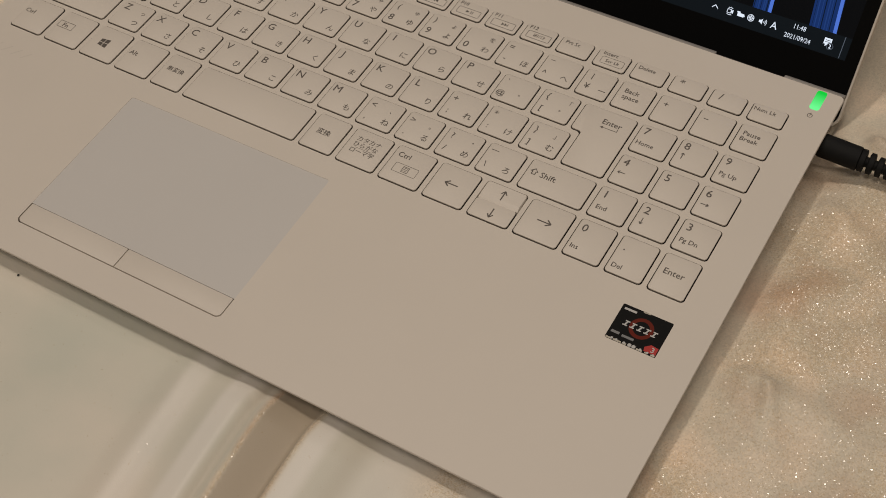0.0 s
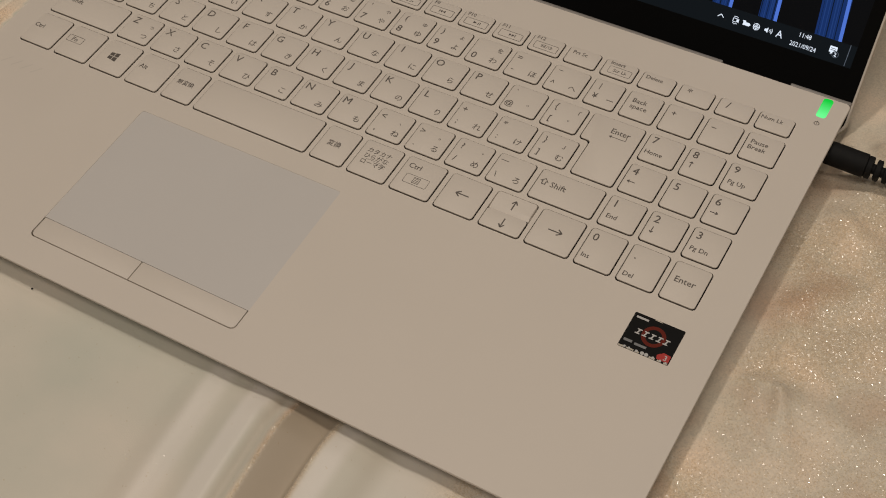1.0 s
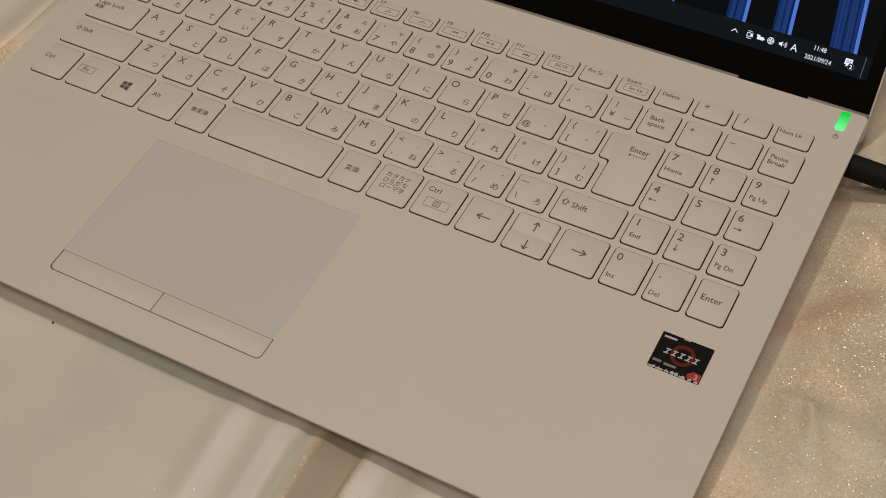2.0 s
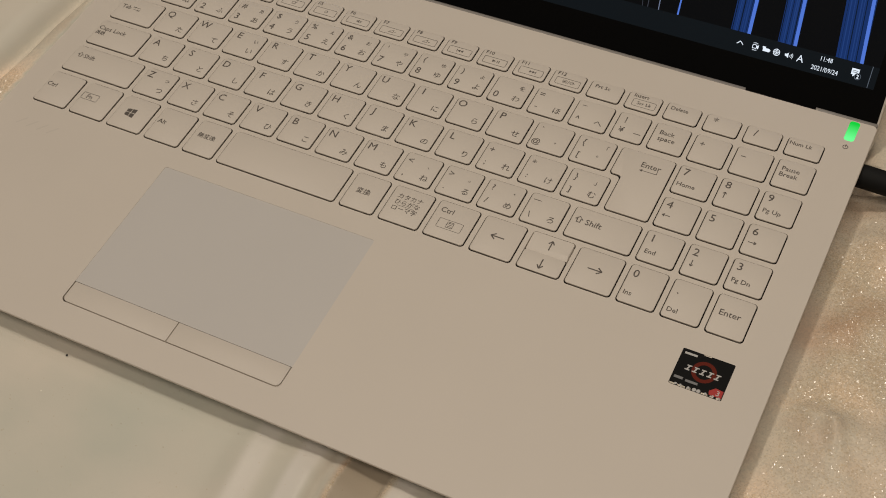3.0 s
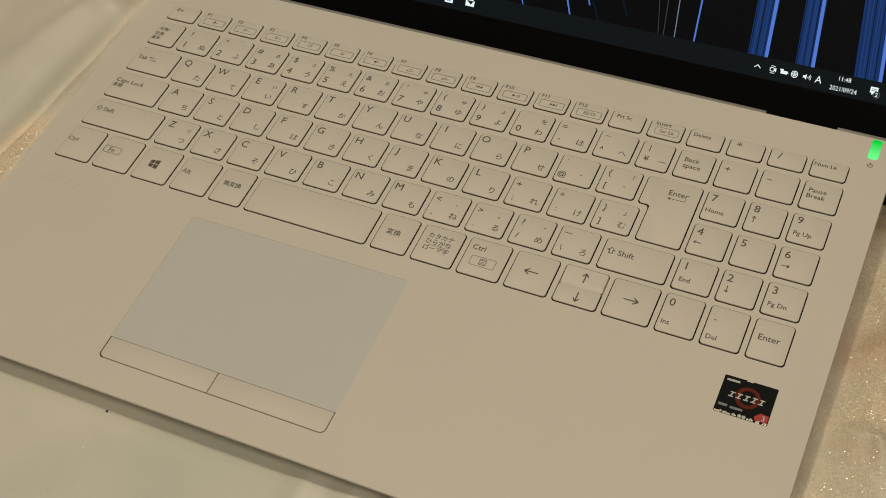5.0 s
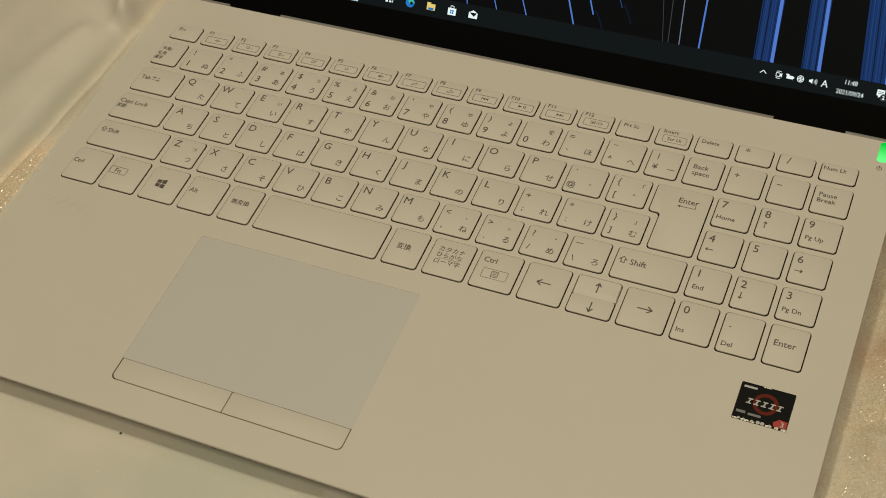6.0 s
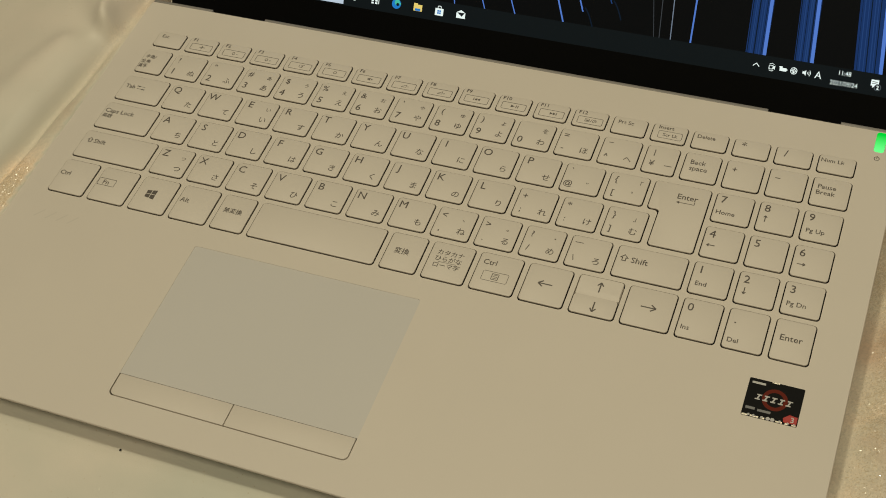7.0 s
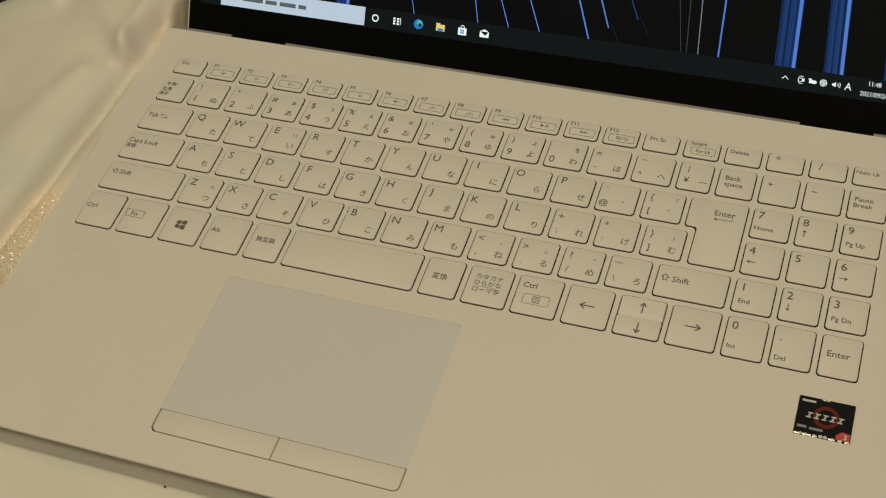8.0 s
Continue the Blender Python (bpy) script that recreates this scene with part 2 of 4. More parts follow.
def cloth_height(x, y):
    """Height of the satin over the table, in world metres; flat under the laptop."""
    z = 0.0
    n1 = noise.noise((x * 9, y * 9, 3.1))
    n2 = noise.noise((x * 31, y * 31, 7.7))
    # free cloth round the laptop
    out = max(step(0.176, 0.215, x), step(0.176, 0.20, -x), step(0.132, 0.165, -y), step(0.085, 0.14, y))
    z += out * (0.0016 * n1 + 0.0006 * n2)
    # folds that run out from under the front edge
    f = step(0.136, 0.158, -y)
    u = fold_place(x, y)
    z += f * (0.0016 * step(0.0, 0.02, u) + 0.9 * front_folds(u))
    # crumpled organza beside the plug side
    r = step(0.178, 0.20, x)
    z += r * (0.0016 + 0.0042 * noise.noise((x * 8 + 2.0, y * 6, 1.7)) + 0.0016 * noise.noise((x * 21, y * 15 + 5.0, 4.2))
              + 0.0022 * (1 - abs(noise.noise((x * 13 + 1.0, y * 10 + 4.0, 6.6)))) ** 4)
    z += r * (seam(x, y, 0.180, -0.0550, 0.250, -0.0640, 0.0060, 0.0036) + seam(x, y, 0.2025, -0.0577, 0.219, -0.095, 0.0050, 0.0026)
              + seam(x, y, 0.185, -0.02, 0.26, 0.03, 0.010, 0.003) + seam(x, y, 0.190, 0.035, 0.26, -0.01, 0.008, 0.003)
              + seam(x, y, 0.196, 0.078, 0.245, 0.050, 0.006, 0.005) + seam(x, y, 0.200, 0.105, 0.250, 0.095, 0.008, 0.006))
    # cloth pushed up along the other side, its hem lapping the deck's edge, with a long crease beside it
    v = -x
    deck = 0.0193 + 0.0576 * max(-0.11, min(0.08, y))
    rear = step(0.062, 0.098, y)
    rise = step(0.1700 + 0.0105 * rear, 0.1797 + 0.0050 * rear, v) * step(-0.150, -0.100, y)
    hub = math.exp(-((y - 0.052) / 0.022) ** 2)
    crease = 0.1835 + 0.10 * max(0.0, 0.055 - y) + 0.0015 * noise.noise((y * 24, 2.0, 0.5))
    z += rise * (1 - step(0.225, 0.36, v)) * (deck + 0.0007 + 0.0005 * noise.noise((y * 60, 4.0, 1.5)))
    z += rise * (bump_at(v, crease, 0.0034, -0.0050) * (1 - 0.6 * hub) * (1 - step(0.075, 0.09, y))
                 + step(crease, crease + 0.012, v) * 0.0045 * (1 - step(0.21, 0.25, v))
                 + seam(x, y, -0.188, 0.050, -0.232, 0.098, 0.008, 0.006) + seam(x, y, -0.190, 0.052, -0.200, 0.130, 0.007, 0.005)
                 + seam(x, y, -0.204, 0.035, -0.228, -0.060, 0.012, 0.003) + seam(x, y, -0.250, 0.085, -0.295, 0.075, 0.012, 0.008))
    # towards the rear
    b = step(0.09, 0.13, y)
    z += b * 0.005 * (1 - abs(noise.noise((x * 10, y * 8, 9.0)))) ** 3
    z = max(z, -0.0005)
    # pressed down under the lid's foot
    return z - 0.0045 * step(0.066, 0.074, y) * (1 - step(0.086, 0.096, y)) * (1 - step(0.1765, 0.1790, abs(x)))


def organza_and_shade_at(x, y):
    """How much glitter organza lies over the satin: beside the plug, in one front fold, along one rim, there partly
    painted shade.
    """
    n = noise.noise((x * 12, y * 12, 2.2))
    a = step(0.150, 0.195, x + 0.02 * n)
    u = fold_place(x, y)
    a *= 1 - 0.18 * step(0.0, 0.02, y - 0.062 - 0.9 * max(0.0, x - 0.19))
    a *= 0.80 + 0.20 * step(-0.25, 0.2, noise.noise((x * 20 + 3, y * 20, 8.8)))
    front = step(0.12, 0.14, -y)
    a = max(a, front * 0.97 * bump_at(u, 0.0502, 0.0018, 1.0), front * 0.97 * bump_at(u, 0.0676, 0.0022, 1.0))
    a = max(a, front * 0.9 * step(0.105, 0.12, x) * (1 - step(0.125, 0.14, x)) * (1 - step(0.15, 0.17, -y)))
    # the rim's tan is glitter hem and painted shade of the valley beside it
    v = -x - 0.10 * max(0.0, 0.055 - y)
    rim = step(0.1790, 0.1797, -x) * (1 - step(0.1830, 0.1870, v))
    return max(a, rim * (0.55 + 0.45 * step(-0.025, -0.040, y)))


def valley_shade_at(x, y):
    """Shade painted brown in the valley between two of the front folds, and fainter strips."""
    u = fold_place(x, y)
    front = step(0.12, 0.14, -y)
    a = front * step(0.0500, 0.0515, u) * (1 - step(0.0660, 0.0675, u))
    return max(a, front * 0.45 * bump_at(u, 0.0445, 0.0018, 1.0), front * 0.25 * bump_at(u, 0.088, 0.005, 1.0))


def fold_shine_at(x, y):
    """Highlights painted along the front folds, as whiter bands."""
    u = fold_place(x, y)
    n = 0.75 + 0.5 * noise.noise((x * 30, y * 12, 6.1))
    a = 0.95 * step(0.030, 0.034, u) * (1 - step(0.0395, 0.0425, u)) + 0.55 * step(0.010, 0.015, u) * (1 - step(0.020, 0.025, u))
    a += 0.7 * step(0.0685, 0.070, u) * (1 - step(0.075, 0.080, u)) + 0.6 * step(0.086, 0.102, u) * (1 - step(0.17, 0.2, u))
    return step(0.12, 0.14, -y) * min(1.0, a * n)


def tablecloth():
    nx, ny, drop = 860, 412, 12
    verts, faces, veil, strip, pale = [], [], [], [], []
    for j in range(-drop, ny + drop + 1):
        for i in range(-drop, nx + drop + 1):
            u, v = min(max(i, 0), nx) / nx, min(max(j, 0), ny) / ny
            u = LONG * (u + 0.55 * math.sin(2 * math.pi * u) / (2 * math.pi))      # closer rows in the middle
            v = DEEP * (v + 0.45 * math.sin(2 * math.pi * v) / (2 * math.pi))
            over = max(0, -i, i - nx) + max(0, -j, j - ny)
            p = CORNER + D * u + N * v
            z = cloth_height(p.x, p.y)
            veil.append(organza_and_shade_at(p.x, p.y))
            strip.append(valley_shade_at(p.x, p.y))
            pale.append(fold_shine_at(p.x, p.y))
            if over:
                ox = (-1 if i < 0 else 1 if i > nx else 0)
                oy = (-1 if j < 0 else 1 if j > ny else 0)
                sway = 0.006 + 0.012 * (0.5 + 0.5 * math.sin((u + v) * 55 + noise.noise((u * 7, v * 7, 0)) * 3)) * min(1, over / 6)
                p = p + D * ox * sway + N * oy * sway
                z -= 0.028 * over
            verts.append((p.x, p.y, z))
    w = nx + 2 * drop + 1
    h = ny + 2 * drop + 1
    faces = [(j * w + i, j * w + i + 1, (j + 1) * w + i + 1, (j + 1) * w + i) for j in range(h - 1) for i in range(w - 1)]
    me = bpy.data.meshes.new("tablecloth")
    me.from_pydata(verts, [], faces)
    me.polygons.foreach_set("use_smooth", [True] * len(faces))
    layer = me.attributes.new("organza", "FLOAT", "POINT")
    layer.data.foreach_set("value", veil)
    layer = me.attributes.new("valley_shade", "FLOAT", "POINT")
    layer.data.foreach_set("value", strip)
    layer = me.attributes.new("pale", "FLOAT", "POINT")
    layer.data.foreach_set("value", pale)
    return new("tablecloth", me)


def satin():
    m = material("glitter_satin", (0.62, 0.56, 0.46), 0.46, 0.0, 0.35)
    b = m.node_tree.nodes["Principled BSDF"]
    b.inputs["Sheen Weight"].default_value = 0.3
    b.inputs["Sheen Roughness"].default_value = 0.4
    co = node(m, "ShaderNodeTexCoord")
    big = node(m, "ShaderNodeTexNoise", Scale=9.0, Detail=4.0)
    join(m, co, "Object", big, "Vector")
    tone = node(m, "ShaderNodeValToRGB")
    tone.color_ramp.elements[0].color, tone.color_ramp.elements[0].position = (0.59, 0.585, 0.50, 1), 0.32
    tone.color_ramp.elements[1].color, tone.color_ramp.elements[1].position = (0.78, 0.69, 0.59, 1), 0.68
    join(m, big, "Fac", tone, "Fac")
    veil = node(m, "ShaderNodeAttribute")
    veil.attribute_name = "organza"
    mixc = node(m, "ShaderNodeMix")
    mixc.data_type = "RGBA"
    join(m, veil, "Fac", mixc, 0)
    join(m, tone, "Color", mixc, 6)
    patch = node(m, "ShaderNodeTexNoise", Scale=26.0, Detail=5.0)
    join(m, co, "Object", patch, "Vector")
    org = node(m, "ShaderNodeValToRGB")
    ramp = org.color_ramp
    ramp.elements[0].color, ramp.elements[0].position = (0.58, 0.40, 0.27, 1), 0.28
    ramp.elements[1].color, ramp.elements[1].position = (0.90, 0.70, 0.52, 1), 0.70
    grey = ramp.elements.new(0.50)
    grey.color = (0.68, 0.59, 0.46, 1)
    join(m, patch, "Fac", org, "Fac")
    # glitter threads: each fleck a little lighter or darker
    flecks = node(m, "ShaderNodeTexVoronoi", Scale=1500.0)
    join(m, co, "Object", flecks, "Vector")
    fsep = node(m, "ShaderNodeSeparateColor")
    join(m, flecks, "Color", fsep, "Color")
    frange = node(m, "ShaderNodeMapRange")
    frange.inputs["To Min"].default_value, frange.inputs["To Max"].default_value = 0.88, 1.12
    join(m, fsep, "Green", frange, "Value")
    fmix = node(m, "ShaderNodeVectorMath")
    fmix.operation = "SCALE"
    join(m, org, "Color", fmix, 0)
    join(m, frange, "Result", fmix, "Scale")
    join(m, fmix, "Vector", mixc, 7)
    # valley shade darkened into the base colour
    strip = node(m, "ShaderNodeAttribute")
    strip.attribute_name = "valley_shade"
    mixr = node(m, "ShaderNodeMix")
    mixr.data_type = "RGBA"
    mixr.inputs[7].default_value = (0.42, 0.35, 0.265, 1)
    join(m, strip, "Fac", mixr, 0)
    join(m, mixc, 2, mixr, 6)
    # bright sheen of the front folds, mixed into the base colour
    shine = node(m, "ShaderNodeAttribute")
    shine.attribute_name = "pale"
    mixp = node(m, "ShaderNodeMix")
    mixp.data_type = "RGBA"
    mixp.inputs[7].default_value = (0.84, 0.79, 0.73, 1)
    join(m, shine, "Fac", mixp, 0)
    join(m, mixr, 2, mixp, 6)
    join(m, mixp, 2, b, "Base Color")
    weave = node(m, "ShaderNodeTexNoise", Scale=1900.0, Detail=2.0)
    join(m, co, "Object", weave, "Vector")
    bp = node(m, "ShaderNodeBump", Strength=0.16, Distance=0.0002)
    join(m, weave, "Fac", bp, "Height")
    join(m, bp, "Normal", b, "Normal")
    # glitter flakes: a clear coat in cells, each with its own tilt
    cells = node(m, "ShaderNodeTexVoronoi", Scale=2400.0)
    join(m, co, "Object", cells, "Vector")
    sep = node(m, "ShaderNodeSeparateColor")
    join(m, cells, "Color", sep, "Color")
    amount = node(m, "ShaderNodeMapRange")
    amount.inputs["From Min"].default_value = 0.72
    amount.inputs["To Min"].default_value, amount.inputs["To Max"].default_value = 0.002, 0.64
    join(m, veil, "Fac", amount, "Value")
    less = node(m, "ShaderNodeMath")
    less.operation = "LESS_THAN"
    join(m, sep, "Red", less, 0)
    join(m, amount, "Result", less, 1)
    geo = node(m, "ShaderNodeNewGeometry")
    white = node(m, "ShaderNodeTexWhiteNoise")
    join(m, cells, "Position", white, "Vector")
    sub = node(m, "ShaderNodeVectorMath")
    sub.operation = "SUBTRACT"
    sub.inputs[1].default_value = (0.5, 0.5, 0.5)
    join(m, white, "Color", sub, 0)
    sc = node(m, "ShaderNodeVectorMath")
    sc.operation = "SCALE"
    sc.inputs["Scale"].default_value = 1.1
    join(m, sub, "Vector", sc, 0)
    add = node(m, "ShaderNodeVectorMath")
    add.operation = "ADD"
    join(m, geo, "Normal", add, 0)
    join(m, sc, "Vector", add, 1)
    nor = node(m, "ShaderNodeVectorMath")
    nor.operation = "NORMALIZE"
    join(m, add, "Vector", nor, 0)
    join(m, less, "Value", b, "Coat Weight")
    join(m, nor, "Vector", b, "Coat Normal")
    b.inputs["Coat Roughness"].default_value = 0.22
    b.inputs["Coat IOR"].default_value = 1.9
    b.inputs["Coat Tint"].default_value = (1.0, 0.95, 0.86, 1)
    return m


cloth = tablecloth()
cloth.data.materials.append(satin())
tagged(cloth, "pale champagne satin tablecloth with glitter and soft folds", "tablecloth")

bm = bmesh.new()
disc(bm, 0, 0, 0.0005, 0, 10)
lint = part("lint_speck", bm, WELL, None, unit=1.0)
lint.location = (-0.0751, -0.1477, cloth_height(-0.0751, -0.1477) + 0.0004)
tagged(lint, "tiny dark speck of lint on the satin cloth", "lint")

# ---- the laptop: its hinge lifts the rear by three degrees ----
laptop = new("laptop")
laptop.matrix_world = pose(0, 0, 0.0193, 3.3, 0, 0)
tagged(laptop, "open champagne white notebook computer with a Japanese keyboard", "laptop")

XR, YF, YB = 179.2, -145.8, 76.5
KEY_TOP, GAP = 0.60, 0.48
F0, F1 = 48.0, 57.8
ROW = {"f": (48.0, 57.9), "n": (30.0, 45.3), "q": (11.5, 26.9), "a": (-7.0, 8.8), "z": (-25.4, -9.6), "b": (-46.5, -27.7)}
WEB = 2.4                              # from one key's right side to the next key's left side
KEYBOARD = []                              # outline, legends


def span(row, x0, x1, *marks):
    y0, y1 = ROW[row]
    KEYBOARD.append((rect(x0 + 0.3, y0 + 0.3, x1 - 0.3, y1 - 0.3), marks))


BIG, KANA, SMALL = 3.2, 2.4, 1.9
# function row
x = -164.4
for s in ("Esc", "F1", "F2", "F3", "F4", "F5", "F6", "F7", "F8", "F9", "F10", "F11", "F12", "Prt Sc", "Insert", "Delete", "*", "/", "Num Lk"):
    r = x + 14.96
    if s in "*/":
        span("f", x, r, (s, 4.2, 6.4, 3.2))
    elif len(s) > 3 or s == "Esc":
        span("f", x, r, (s, 5.6 if s != "Esc" else 4.4, 8.2 if s == "Insert" else 6.9, 1.75), *([("scroll", 8, 4.2, 0)] if s == "Insert" else []))
    else:
        span("f", x, r, (s, 3.0 if len(s) == 2 else 3.6, 8.2, 1.7), (s + "_symbol", 8.1, 4.0, 0))
    x = r + WEB


def letters(row, x, pitch, rows):
    """Keys of one pitch: main sign, upper sign, kana, upper kana."""
    for item in rows:
        main, upper, kana, small = (item.split(" ") + ["", "", ""])[:4]
        marks = []
        single = main.isalpha() and main.isascii()
        if single:
            marks.append((main, 3.3, 12.2, BIG))
        else:
            marks.append((main, 3.0, 4.4, BIG if main.isdigit() else 2.5))
            if upper:
                marks.append(("overline", 3.4, 12.2, 2.0 if main == "^" else 3.4) if upper == "¯" else (upper, 3.0, 11.6, 2.7))
        if single:
            kana, small = upper, kana
        if kana:
            marks.append((kana, 12.3, 4.5, KANA))
        if small:
            marks.append((small, 12.6, 11.0, SMALL))
        span(row, x, x + pitch - WEB, *marks)
        x += pitch
    return x


span("n", -164.6, -150.8, ("半角/", 4.2, 10.4, 1.5), ("全角", 3.2, 7.2, 1.5), ("漢字", 2.8, 4.0, 1.5), ("underline", 3.2, 5.6, 3.2))
x = letters("n", -148.4, 19.0, ["1 ! ぬ", "2 \" ふ", "3 # あ ぁ", "4 $ う ぅ", "5 % え ぇ", "6 & お ぉ", "7 ' や ゃ", "8 ( ゆ ゅ", "9 ) よ ょ", "0  わ を", "- = ほ", "^ ¯ へ"])
span("n", 79.5, 93.4, ("¥", 3.6, 5.4, 2.5), ("|", 3.6, 11.6, 2.4), ("ー", 10.6, 4.9, 2.4))
span("n", 95.8, 110.9, ("Back", 5.8, 10.2, 2.1), ("space", 6.6, 6.8, 2.1))
span("n", 113.2, 128.5, ("+", 3.6, 10.4, 2.6))
span("n", 130.8, 146.1, ("−", 3.6, 10.2, 2.6))
span("n", 148.3, 163.5, ("Pause", 5.8, 10.4, 2.0), ("Break", 5.6, 7.2, 2.0))
span("q", -165.0, -142.4, ("Tab", 4.6, 8.8, 2.0), ("tab_arrows", 10.0, 8.8, 0))
letters("q", -140.2, 19.0, ["Q た", "W て", "E い ぃ", "R す", "T か", "Y ん", "U な", "I に", "O ら", "P せ", "@ ` ゛", "[ { ゜ 「"])
enter = [(92.7, -6.7), (110.7, -6.7), (110.7, 26.6), (87.8, 26.6), (87.8, 11.8), (92.7, 11.8)]
KEYBOARD.append((enter, (("Enter", 14.6, 27.6, 2.4), ("return", 14.6, 24.4, 0))))
span("q", 113.1, 128.5, ("7", 3.2, 12.0, BIG), ("Home", 5.2, 5.2, 1.9))
span("q", 130.8, 146.0, ("8", 3.2, 12.0, BIG), ("up", 3.2, 6.4, 0))
span("q", 148.3, 163.4, ("9", 3.2, 12.0, BIG), ("Pg Up", 5.6, 5.2, 1.9))
span("a", -165.6, -138.3, ("Caps Lock", 8.4, 10.8, 2.15), ("英数", 3.6, 7.4, 1.6))
letters("a", -135.9, 19.0, ["A ち", "S と", "D し", "F は", "G き", "H く", "J ま", "K の", "L り", "; + れ", ": * け", "] } む 」"])
span("a", 113.0, 128.4, ("4", 3.2, 12.0, BIG), ("left", 3.6, 6.2, 0))
span("a", 130.7, 145.9, ("5", 3.2, 12.0, BIG))
span("a", 148.2, 163.3, ("6", 3.2, 12.0, BIG), ("right", 3.6, 6.2, 0))
span("z", -166.1, -129.1, ("⇧", 4.2, 10.2, 2.2), ("Shift", 9.2, 10.2, 2.1))
letters("z", -126.7, 19.0, ["Z つ っ", "X さ", "C そ", "V ひ", "B こ", "N み", "M も", ", < ね 、", ". > る 。", "/ ? め ・", "\\ ¯ ろ"])
span("z", 82.5, 110.6, ("⇧", 3.4, 9.4, 2.6), ("Shift", 9.6, 9.2, 2.4))
span("z", 113.0, 128.4, ("1", 3.2, 12.0, BIG), ("End", 4.4, 5.2, 1.9))
span("z", 130.7, 146.0, ("2", 3.2, 12.0, BIG), ("down", 3.2, 6.4, 0))
span("z", 148.3, 163.4, ("3", 3.2, 12.0, BIG), ("Pg Dn", 5.6, 5.2, 1.9))
span("b", -166.4, -148.7, ("Ctrl", 3.6, 10.9, 2.0))
span("b", -146.4, -128.3, ("Fn", 4.6, 10.6, 2.1), ("fn_box", 4.4, 10.6, 0))
span("b", -125.9, -108.2, ("window", 7.2, 9.6, 0))
span("b", -105.8, -88.1, ("Alt", 3.4, 10.8, 2.1))
span("b", -85.8, -70.5, ("無変換", 6.8, 10.4, 1.8))
span("b", -68.2, -10.4)
span("b", -8.0, 7.8, ("変換", 6.8, 9.8, 2.0))
span("b", 10.2, 28.3, ("カタカナ", 8.6, 13.7, 1.8), ("ひらがな", 8.6, 10.6, 1.8), ("ローマ字", 8.6, 7.3, 1.8), ("underline", 8.6, 8.95, 7.8))
span("b", 30.6, 48.8, ("Ctrl", 5.0, 14.2, 2.2), ("menu", 9.0, 7.7, 0))
span("b", 51.2, 69.3, ("left", 8.6, 9.8, 5.8))
KEYBOARD.append((rect(72.0, -36.9, 89.5, -28.0), (("up", 9.2, 4.6, 4.8),)))
KEYBOARD.append((rect(72.0, -46.2, 89.5, -37.3), (("down", 9.2, 4.4, 4.8),)))
span("b", 92.0, 111.0, ("right", 9.2, 9.8, 6.0))
span("b", 113.3, 128.7, ("0", 3.2, 14.6, BIG), ("Ins", 3.2, 5.0, 1.9))
span("b", 131.0, 146.3, (".", 3.0, 13.6, BIG), ("Del", 3.8, 4.0, 1.9))
span("b", 148.6, 163.4, ("Enter", 6.6, 10.4, 2.4))

SYMBOLS = {"scroll", "overline", "underline", "tab_arrows", "return", "up", "down", "left", "right", "fn_box", "window", "menu"} | {f"F{i}_symbol" for i in range(1, 13)}
prepare({mark[0] for _, marks in KEYBOARD for mark in marks if mark[0] not in SYMBOLS}
        | {"Scr Lk", "11:48", "2021/09/24", "A", "2", "3", "−"})


